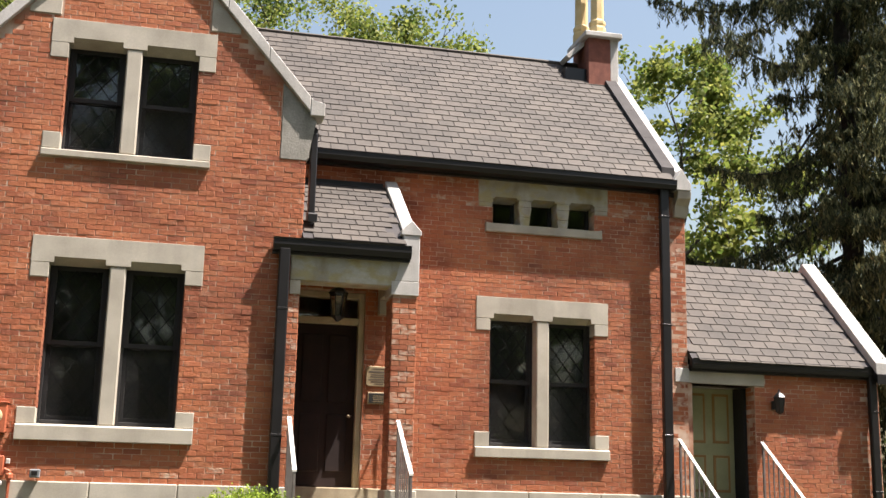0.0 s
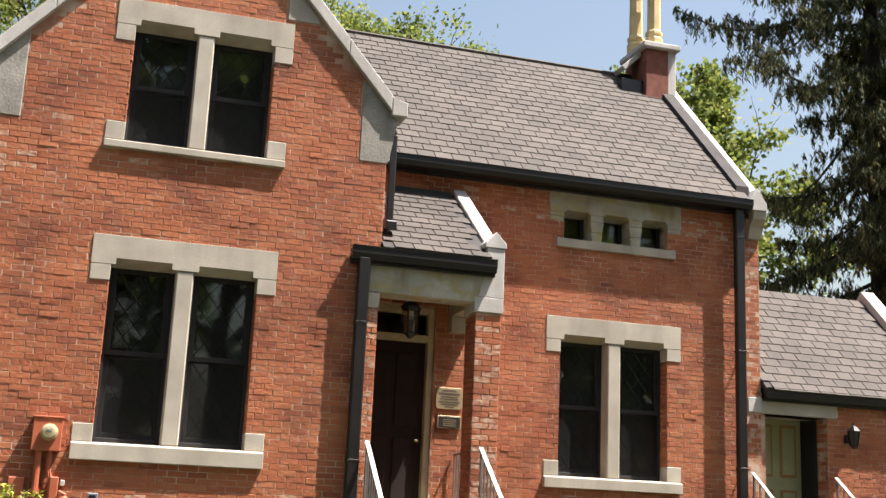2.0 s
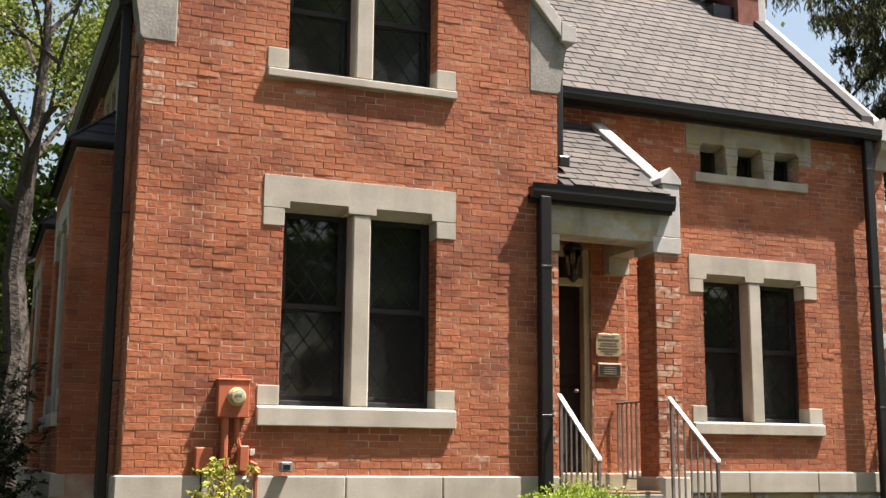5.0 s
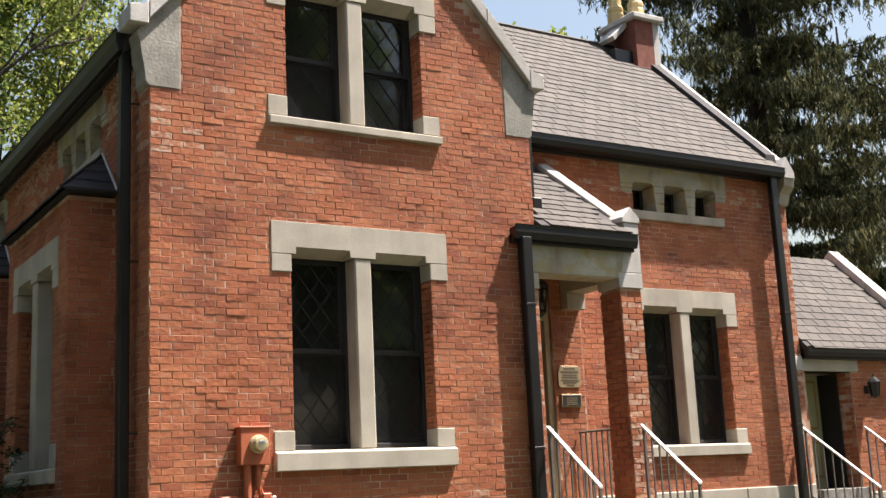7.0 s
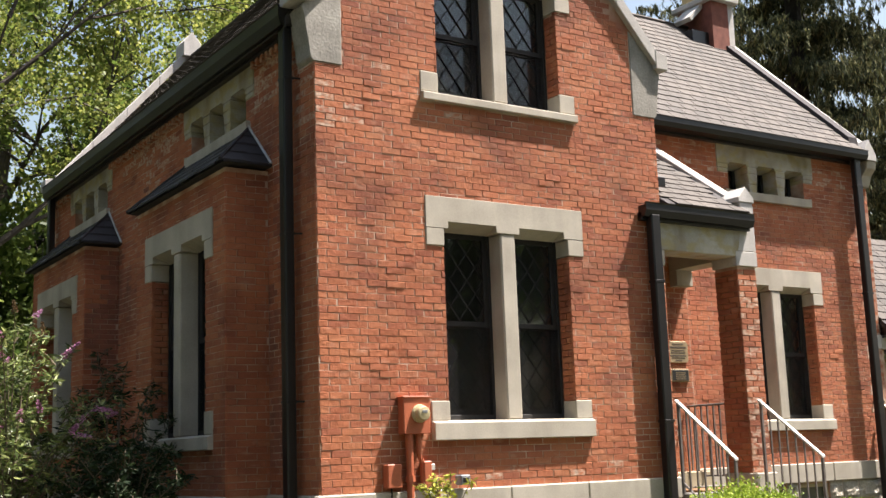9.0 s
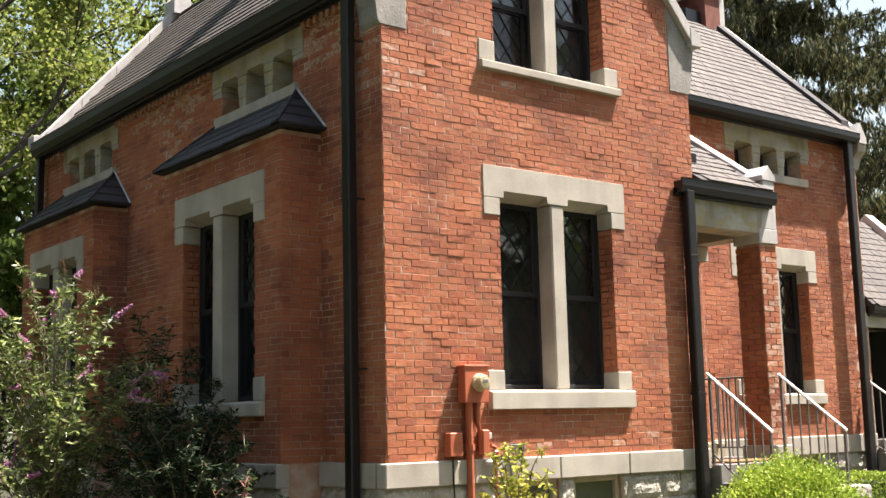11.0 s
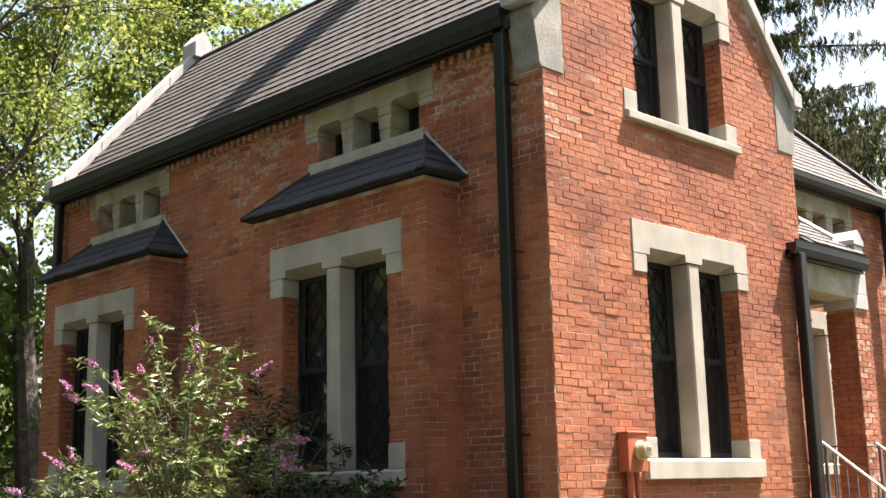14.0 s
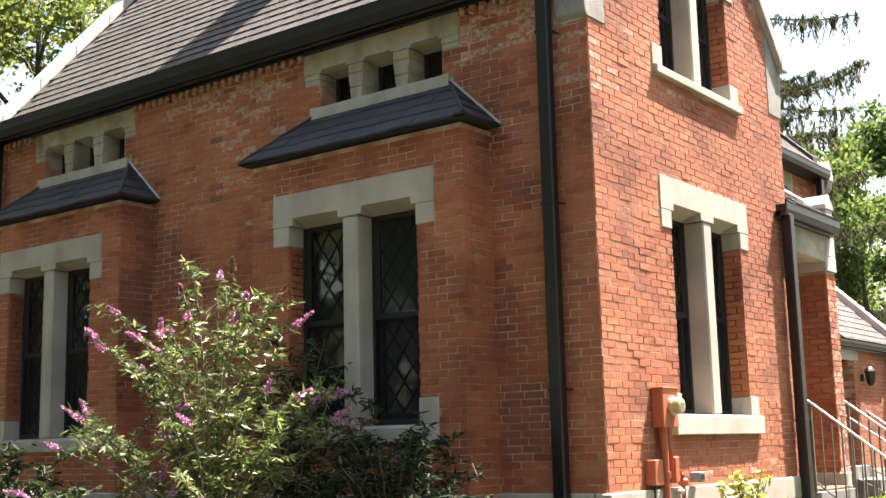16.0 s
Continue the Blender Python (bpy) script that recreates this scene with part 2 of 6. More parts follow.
FLOWER = leaf_material("purple_flower", [(0.0, (0.28, 0.09, 0.21)), (0.6, (0.50, 0.22, 0.40)), (1.0, (0.66, 0.42, 0.57))], 0.25)
SPENT = leaf_material("spent_flower", [(0.0, (0.10, 0.06, 0.035)), (1.0, (0.22, 0.15, 0.08))], 0.2)


# ---- building helpers ----
def raw_mesh(name, verts, faces, mat):
    me = bpy.data.meshes.new(name)
    me.from_pydata([tuple(v) for v in verts], [], faces)
    me.materials.append(mat)
    me.update()
    return me


def link(name, me, parent=None, label="", category="", kind="", group=""):
    ob = new(name, me)
    if parent:
        ob.parent = parent
        ob.matrix_parent_inverse = parent.matrix_basis.inverted()
    return tagged(ob, label, category, group, kind)


def part(name, bm, mat, parent, label=""):
    bmesh.ops.recalc_face_normals(bm, faces=bm.faces)
    me = bpy.data.meshes.new(name)
    bm.to_mesh(me)
    bm.free()
    me.materials.append(mat)
    return link(name, me, parent, label)


def empty(name, place, label, category, kind="", group=""):
    ob = new(name)
    ob.matrix_basis = Matrix.Translation(place)
    ob.empty_display_size = 0.1
    return tagged(ob, label, category, group, kind)


class Frame:
    """A wall's own axes: u along it, d outward from its face, z up."""

    def __init__(self, origin, along, outward):
        self.o, self.u, self.n = Vector(origin), Vector(along), Vector(outward)

    def at(self, u, d, z):
        return self.o + self.u * u + self.n * d + Vector((0, 0, z))


def bmesh_of(verts, faces):
    bm = bmesh.new()
    v = [bm.verts.new(p) for p in verts]
    for f in faces:
        bm.faces.new([v[i] for i in f])
    return bm


def prism(bm, fr, poly, d0, d1, bevel=0.0):
    """A polygon in (u, z) drawn out from depth d0 to d1."""
    a = [bm.verts.new(fr.at(u, d0, z)) for u, z in poly]
    b = [bm.verts.new(fr.at(u, d1, z)) for u, z in poly]
    n = len(poly)
    made = [bm.faces.new(a), bm.faces.new(b[::-1])]
    for i in range(n):
        made.append(bm.faces.new((a[i], b[i], b[(i + 1) % n], a[(i + 1) % n])))
    if bevel:
        bmesh.ops.bevel(bm, geom=list({e for f in made for e in f.edges}), offset=bevel, segments=1, affect="EDGES", clamp_overlap=True)
    return bm


def rect(u0, u1, z0, z1):
    return [(u0, z0), (u1, z0), (u1, z1), (u0, z1)]


def block(fr, u0, u1, d0, d1, z0, z1, bevel=0.006):
    return prism(bmesh.new(), fr, rect(u0, u1, z0, z1), d0, d1, bevel)


WORLD = Frame((0, 0, 0), (1, 0, 0), (0, 1, 0))


def box(x0, x1, y0, y1, z0, z1, bevel=0.006):
    return block(WORLD, x0, x1, y0, y1, z0, z1, bevel)


def tube(bm, pts, radii, seg=8):
    rings = []
    for i, p in enumerate(pts):
        p = Vector(p)
        ax = (Vector(pts[min(i + 1, len(pts) - 1)]) - Vector(pts[max(i - 1, 0)])).normalized()
        s = ax.orthogonal().normalized()
        t = ax.cross(s)
        r = radii[i] if isinstance(radii, (list, tuple)) else radii
        rings.append([bm.verts.new(p + (s * math.cos(2 * math.pi * k / seg) + t * math.sin(2 * math.pi * k / seg)) * r) for k in range(seg)])
    for a, b in zip(rings, rings[1:]):
        best = min(range(seg), key=lambda k: (a[0].co - b[k].co).length)
        b[:] = b[best:] + b[:best]
        for k in range(seg):
            bm.faces.new((a[k], a[(k + 1) % seg], b[(k + 1) % seg], b[k]))
    bm.faces.new(rings[0][::-1])
    bm.faces.new(rings[-1])
    return bm


def lathe(bm, centre, profile, seg=16, turn=0.0):
    c = Vector(centre)
    rings = [[bm.verts.new(c + Vector((r * math.cos(turn + 2 * math.pi * k / seg), r * math.sin(turn + 2 * math.pi * k / seg), z))) for k in range(seg)] for r, z in profile]
    for a, b in zip(rings, rings[1:]):
        for k in range(seg):
            bm.faces.new((a[k], a[(k + 1) % seg], b[(k + 1) % seg], b[k]))
    bm.faces.new(rings[0][::-1])
    bm.faces.new(rings[-1])
    return bm


def wall(name, fr, u0, u1, z0, top, holes, label, thick=0.35):
    """A wall of mortar with its openings cut through; top(u) is its upper edge, straight between breaks."""
    us = sorted({u0, u1, *[c for c in breaks_of(top)], *[v for h in holes for v in h[:2]]})
    us = [u for u in us if u0 <= u <= u1]
    zs = sorted({z0, *[v for h in holes for v in h[2:]]})
    cells = {}
    for i, (a, b) in enumerate(zip(us, us[1:])):
        lim = min(top[1](a), top[1](b))
        zz = [z for z in zs if z < lim - 1e-4]
        for j, z in enumerate(zz):
            last = j + 1 == len(zz)
            hi = (top[1](a), top[1](b)) if last else (zz[j + 1],) * 2
            um, zm = (a + b) / 2, (z + min(hi)) / 2
            if not any(h[0] < um < h[1] and h[2] < zm < h[3] for h in holes):
                cells[i, j] = (a, b, z, *hi)
    bm = bmesh.new()
    for (i, j), (a, b, z, ha, hb) in cells.items():
        f = [bm.verts.new(fr.at(u, -0.0025, zz)) for u, zz in ((a, z), (b, z), (b, hb), (a, ha))]
        k = [bm.verts.new(fr.at(u, -thick, zz)) for u, zz in ((a, z), (b, z), (b, hb), (a, ha))]
        bm.faces.new(f)
        bm.faces.new(k[::-1])
        for (p, q), near in (((0, 1), (i, j - 1)), ((1, 2), (i + 1, j)), ((2, 3), (i, j + 1)), ((3, 0), (i - 1, j))):
            if near not in cells:
                bm.faces.new((f[p], k[p], k[q], f[q]))
    bmesh.ops.remove_doubles(bm, verts=bm.verts, dist=1e-4)
    ob = part(name, bm, MORTAR, None)
    return tagged(ob, label, "wall", kind="structure")


def breaks_of(top):
    return top[0]


def flat(z):
    return ((), lambda u: z)


COURSE, PITCH, JOINT = 0.0667, 0.2130, 0.008


def brick_points(w, h, rng, broken=0.0):
    """Corner points of one brick: a full ring behind, a full ring near the face, a worn ring on the face."""
    x, z, c = w / 2, h / 2, 0.003
    v = [(-x, 0.05, -z), (x, 0.05, -z), (x, 0.05, z), (-x, 0.05, z)]
    v += [(sx * x, 0.005 - rng.random() * broken * 0.6, sz * (z + rng.uniform(-0.0030, 0.0012))) for sx, sz in ((-1, -1), (1, -1), (1, 1), (-1, 1))]
    v += [(sx * (x - c - rng.random() * 0.0025), rng.uniform(-0.0006, 0.0006) - rng.random() * broken, sz * (z - c * 0.5 - rng.random() * 0.002)) for sx, sz in ((-1, -1), (1, -1), (1, 1), (-1, 1))]
    return v


BRICK_FACES = [(4, 0, 1, 5), (5, 1, 2, 6), (6, 2, 3, 7), (7, 3, 0, 4), (8, 4, 5, 9), (9, 5, 6, 10), (10, 6, 7, 11), (11, 7, 4, 8), (8, 9, 10, 11)]
brick_rng = random.Random(5)
BRICK_MESHES = [raw_mesh("brick", brick_points(PITCH - JOINT, COURSE - JOINT * 0.62, brick_rng), BRICK_FACES, BRICK) for _ in range(10)]


def brickwork(owner, fr, u0, u1, z0, top, holes, zone=None, seed=1, worn=0.0, pale=(), soot_shade=()):
    """Running-bond bricks over a wall's face, cut round the holes. Whole bricks inside zone are parts, the rest one joined part."""
    rng = random.Random(seed)
    verts, faces, singles, old_v, old_f, dark_v, dark_f = [], [], 0, [], [], [], []
    rows = int((max(top[1](u) for u in (u0, u1, (u0 + u1) / 2, *top[0])) - z0) / COURSE)
    inward = -fr.n
    for row in range(rows):
        za, zb = z0 + row * COURSE, z0 + (row + 1) * COURSE
        shift = (0.5 if row % 2 else 0.0) * PITCH + rng.uniform(-0.012, 0.012)
        u = u0 - shift
        while u < u1:
            a, b = max(u, u0), min(u + PITCH, u1)
            u += PITCH + rng.uniform(-0.003, 0.003)
            if b - a < 0.03:
                continue
            spans = [(a, b, za, zb)]
            for h0, h1, hz0, hz1 in holes:
                nxt = []
                for sa, sb, sz0, sz1 in spans:
                    if h1 <= sa or h0 >= sb or hz1 <= sz0 or hz0 >= sz1:
                        nxt.append((sa, sb, sz0, sz1))
                        continue
                    if h0 > sa:
                        nxt.append((sa, h0, sz0, sz1))
                    if h1 < sb:
                        nxt.append((h1, sb, sz0, sz1))
                    ma, mb = max(sa, h0), min(sb, h1)
                    if hz0 > sz0 + 0.02:
                        nxt.append((ma, mb, sz0, hz0))
                    if hz1 < sz1 - 0.02:
                        nxt.append((ma, mb, hz1, sz1))
                spans = nxt
            for sa, sb, sz0, sz1 in spans:
                if sb - sa < 0.025 or sz1 > min(top[1](sa), top[1](sb)):
                    continue
                um, zm = (sa + sb) / 2, (sz0 + sz1) / 2
                wav = 0.006 * noise.noise((um * 1.9, zm * 3.0, seed * 7.7)) + rng.uniform(-0.0016, 0.0016)
                out, broken = rng.uniform(-0.0012, 0.0032), 0.0
                old = any(q[0] < um < q[1] and q[2] < zm < q[3] and rng.random() < q[4] for q in pale)
                soot_shaded = any(q[0] < um < q[1] and q[2] < zm < q[3] and noise.noise((um * 2.3, zm * 1.3, 4.4)) + 0.35 * rng.random() > q[4] for q in soot_shade)
                if worn and noise.noise((um * 1.7, zm * 1.7, seed * 3.1)) > 0.42 and rng.random() < worn:
                    broken = rng.uniform(0.003, 0.007)
                p = fr.at(um, out, zm + wav)
                whole = abs(sb - sa - PITCH) < 0.006 and sz1 - sz0 > COURSE * 0.98
                if zone and whole and not old and not soot_shaded and not broken and singles < 300 and zone[0] < um < zone[1] and zone[2] < zm < zone[3]:
                    ob = new("brick", rng.choice(BRICK_MESHES))
                    ob.parent = owner
                    ob.matrix_basis = Matrix(((fr.u.x, inward.x, 0, p.x), (fr.u.y, inward.y, 0, p.y), (0, 0, 1, p.z), (0, 0, 0, 1)))
                    singles += 1
                    continue
                pts = brick_points(sb - sa - JOINT, sz1 - sz0 - JOINT * 0.62, rng, broken)
                tilt = rng.uniform(-0.011, 0.011)
                vs, fs = (old_v, old_f) if old else (dark_v, dark_f) if soot_shaded else (verts, faces)
                k = len(vs)
                vs += [p + fr.u * x + inward * y + Vector((0, 0, z + x * tilt)) for x, y, z in pts]
                fs += [tuple(k + i for i in f) for f in BRICK_FACES]
    if verts:
        link("brick_facing", raw_mesh("brick_facing", verts, faces, BRICK), owner, kind="stuff")
    if old_v:
        link("pale_brick_facing", raw_mesh("pale_brick_facing", old_v, old_f, OLDBRICK), owner, "old pale bricks with grey bloom", kind="stuff")
    if dark_v:
        link("sooty_brick_facing", raw_mesh("sooty_brick_facing", dark_v, dark_f, SOOT_SHADE), owner, "darker bricks for soot stains and corner shade", kind="stuff")


def slates(owner, corner, along, up, width, length, keep, zone_limit=150, exposure=0.2, wide=0.25, seed=3, thick=0.010):
    """Overlapping slates on a slope; keep(p) tells whether a slate at p is inside the roof."""
    rng = random.Random(seed)
    along, up = Vector(along).normalized(), Vector(up).normalized()
    nor = along.cross(up)
    if nor.z < 0:
        nor = -nor
    x, y, t = wide / 2 - 0.0065, exposure * 1.12, thick
    faces = [(0, 1, 2, 3), (0, 4, 5, 1), (1, 5, 6, 2), (3, 7, 4, 0)]
    shapes = []
    for _ in range(5):
        j = [rng.uniform(-0.004, 0.004) for _ in range(4)]
        v = [(-x, j[0], t + 0.006), (x, j[1], t + 0.006), (x, y, 0.004), (-x, y, 0.004), (-x, j[0], -0.004), (x, j[1], -0.004), (x, y, -0.004), (-x, y, -0.004)]
        shapes.append(v)
    meshes = [raw_mesh("slate", v, faces, SLATE) for v in shapes]
    verts, fs, singles = [], [], 0
    for row in range(int(length / exposure) + 1):
        u = -wide + (wide / 2 if row % 2 else 0) + rng.uniform(-0.02, 0.02)
        while u < width + wide:
            p = Vector(corner) + along * u + up * (row * exposure)
            u += wide
            if not keep(p) or row * exposure > length - 0.02:
                continue
            q = p + nor * rng.uniform(0, 0.003)
            turn = rng.uniform(-0.006, 0.006)
            a = along + up * turn
            b = up - along * turn
            if singles < zone_limit and row < 12:
                ob = new("slate", rng.choice(meshes))
                ob.parent = owner
                ob.matrix_basis = Matrix(((a.x, b.x, nor.x, q.x), (a.y, b.y, nor.y, q.y), (a.z, b.z, nor.z, q.z), (0, 0, 0, 1)))
                singles += 1
                continue
            k = len(verts)
            verts += [q + a * vx + b * vy + nor * vz for vx, vy, vz in rng.choice(shapes)]
            fs += [tuple(k + i for i in f) for f in faces]
    if verts:
        link("slate_covering", raw_mesh("slate_covering", verts, fs, SLATE), owner, kind="stuff")


# ---- plan: the front gable wing, the set-back range, the annex ----
XL, XR, XC, F, R, YB, XE = -2.82, 1.62, -0.60, 14.49, 16.15, 23.74, 7.65
BAY, VEST, AX = -3.29, 15.67, 10.85
BASE = 0.45
FRONT = Frame((0, F, 0), (1, 0, 0), (0, -1, 0))
SETBACK = Frame((0, R, 0), (1, 0, 0), (0, -1, 0))
SIDE = Frame((XL, 0, 0), (0, -1, 0), (-1, 0, 0))
BAYFACE = Frame((BAY, 0, 0), (0, -1, 0), (-1, 0, 0))
PORCHBACK = Frame((0, VEST, 0), (1, 0, 0), (0, -1, 0))
WING_RIDGE, WING_SLOPE = 9.05, 1.12
MAIN_RIDGE_Y, MAIN_RIDGE, MAIN_SLOPE = 19.0, 9.42, 0.955
GABLE = ((XC,), lambda u: WING_RIDGE - 0.02 - WING_SLOPE * abs(u - XC))
W1 = dict(c=-0.59, sill=2.41, sill_b=2.22, soffit=4.40, top=4.65, ear=4.145, jamb=2.60)
W2 = dict(c=-0.60, sill=5.74, sill_b=5.64, soffit=7.195, top=7.43, ear=6.92, jamb=5.95)
W3 = dict(c=5.37, sill=2.41, sill_b=2.255, soffit=4.31, top=4.55, ear=4.06, jamb=2.61)
B1 = dict(c=-16.865, sill=2.36, sill_b=2.21, soffit=4.41, top=4.655, ear=4.14, jamb=2.59)
B2 = dict(c=-21.64, sill=2.36, sill_b=2.21, soffit=4.41, top=4.655, ear=4.14, jamb=2.59)
HALF, OPEN, MUL, SHO = 1.01, 0.797, 0.096, 0.05


def twin_holes(w):
    c = w["c"]
    return [(c - OPEN - 0.03, c + OPEN + 0.03, w["sill"] - 0.03, w["soffit"] + 0.02)]


def twin_stones(w):
    """Where the window's stones lie, so that no brick is laid there."""
    c = w["c"]
    return [(c - HALF, c + HALF, w["soffit"] - 0.08, w["top"]), (c - HALF, c + HALF, w["sill_b"], w["sill"]), (c - HALF, c - OPEN, w["ear"], w["soffit"]),
            (c + OPEN, c + HALF, w["ear"], w["soffit"]), (c - HALF, c - OPEN, w["sill"], w["jamb"]), (c + OPEN, c + HALF, w["sill"], w["jamb"]),
            (c - OPEN, c + OPEN, w["sill"], w["soffit"])]


def pane_box(fr, u0, u1, z0, z1, d, owner, lattice=False):
    """One sash: stiles and rails, a pane, and diamond leading where it has it."""
    bm = bmesh.new()
    s = 0.056
    for poly in (rect(u0, u0 + s, z0, z1), rect(u1 - s, u1, z0, z1), rect(u0 + s, u1 - s, z0, z0 + s), rect(u0 + s, u1 - s, z1 - s, z1)):
        prism(bm, fr, poly, d - 0.035, d, 0.004)
    sash = part("sash", bm, SASH, owner)
    p = part("pane", prism(bmesh.new(), fr, rect(u0 + s * 0.7, u1 - s * 0.7, z0 + s * 0.7, z1 - s * 0.7), d - 0.022, d - 0.016), GLASS, sash)
    p.visible_shadow = False
    if lattice:
        bm = bmesh.new()
        a0, a1, b0, b1 = u0 + s, u1 - s, z0 + s, z1 - s
        n = 3
        du = (a1 - a0) / 2.5
        dz = du * 1.3
        k = -int((b1 - b0) / dz) - n - 1
        for sgn in (1, -1):
            for i in range(k, -k):
                # a line u = start + du * t, z = b0 + dz * t * sgn, clipped to the sash
                t_lo, t_hi = 0.0, (a1 - a0) / du
                zc = (b0 if sgn > 0 else b1) + i * dz
                lo, hi = sorted(((b0 - zc) / (dz * sgn), (b1 - zc) / (dz * sgn)))
                ta, tb = max(t_lo, lo), min(t_hi, hi)
                if tb - ta < 0.05:
                    continue
                pa = fr.at(a0 + du * ta, d - 0.008, zc + dz * sgn * ta)
                pb = fr.at(a0 + du * tb, d - 0.008, zc + dz * sgn * tb)
                tube(bm, [pa, pb], 0.0075, 4)
        part("leading", bm, LEAD, sash)
    return sash


def soffit_wedge(fr, u0, u1, z, deep, drop):
    """The splayed underside of a lintel: level with its face in front, lower at the window."""
    prof = [(-0.004, z - 0.001), (-deep, z - 0.001), (-deep, z - drop)]
    v = [fr.at(u, d, zz) for u in (u0, u1) for d, zz in prof]
    return bmesh_of(v, [(0, 1, 2), (5, 4, 3), (0, 2, 5, 3), (0, 3, 4, 1), (1, 4, 5, 2)])


def twin_window(name, fr, w, label, lattice=True):
    c = w["c"]
    win = empty(name, fr.at(c, 0, w["sill"]), label, "window", "structure")
    so, sh = w["soffit"], w["soffit"] - 0.075
    low = [(-HALF, sh), (-OPEN + SHO, sh), (-OPEN + SHO, so), (-MUL - SHO, so), (-MUL - SHO, sh), (MUL + SHO, sh), (MUL + SHO, so), (OPEN - SHO, so), (OPEN - SHO, sh), (HALF, sh), (HALF, w["top"]), (-HALF, w["top"])]
    part("lintel", prism(bmesh.new(), fr, [(c + u, z) for u, z in low], -0.33, 0.012, 0.003), STONE, win)
    for s in (-1, 1):
        a, b = sorted((c + s * OPEN, c + s * HALF))
        part("ear_stone", block(fr, a, b, -0.33, 0.011, w["ear"], sh - 0.003), STONE, win)
        part("jamb_stone", block(fr, a, b, -0.33, 0.011, w["sill"] + 0.002, w["jamb"]), STONE, win)
    bm = prism(bmesh.new(), fr, rect(c - MUL, c + MUL, w["sill"] + 0.002, sh - 0.003), -0.30, 0.004, 0.016)
    part("mullion", bm, STONE, win)
    z0, z1 = w["sill_b"], w["sill"]
    bm = bmesh.new()
    prof = [(-0.33, z0), (0.06, z0), (0.06, z1 - 0.02), (0.0, z1), (-0.33, z1 + 0.015)]
    a = [bm.verts.new(fr.at(c - HALF, d, z)) for d, z in prof]
    b = [bm.verts.new(fr.at(c + HALF, d, z)) for d, z in prof]
    made = [bm.faces.new(a), bm.faces.new(b[::-1])] + [bm.faces.new((a[i], b[i], b[(i + 1) % 5], a[(i + 1) % 5])) for i in range(5)]
    bmesh.ops.bevel(bm, geom=list({e for f in made for e in f.edges}), offset=0.006, segments=1, affect="EDGES")
    part("sill", bm, STONE, win)
    for u0, u1 in ((c - OPEN, c - MUL), (c + MUL, c + OPEN)):
        bm = bmesh.new()
        f = 0.03
        for poly in (rect(u0, u0 + f, z1 + 0.01, so), rect(u1 - f, u1, z1 + 0.01, so), rect(u0 + f, u1 - f, z1 + 0.01, z1 + 0.06), rect(u0 + f, u1 - f, so - 0.07, so)):
            prism(bm, fr, poly, -0.31, -0.20, 0.004)
        part("window_frame", bm, SASH, win)
        part("soffit", soffit_wedge(fr, u0 + SHO, u1 - SHO, so, 0.2, 0.075), STONE, win)
        mid = (z1 + so) / 2 - 0.02
        pane_box(fr, u0 + f, u1 - f, z1 + 0.06, mid + 0.02, -0.255, win, lattice)
        pane_box(fr, u0 + f, u1 - f, mid - 0.02, so - 0.07, -0.212, win, lattice)
        part("insect_screen", block(fr, u0 + f + 0.004, u1 - f - 0.004, -0.209, -0.207, z1 + 0.062, mid - 0.022, 0), SCREEN, win)
        # dark sheet added behind the glass to set the dim interior's tone
        part("pane_backing", block(fr, u0 + 0.035, u1 - 0.035, -0.325, -0.318, z1 + 0.065, so - 0.075, 0), PANEBACK, win)
    return win


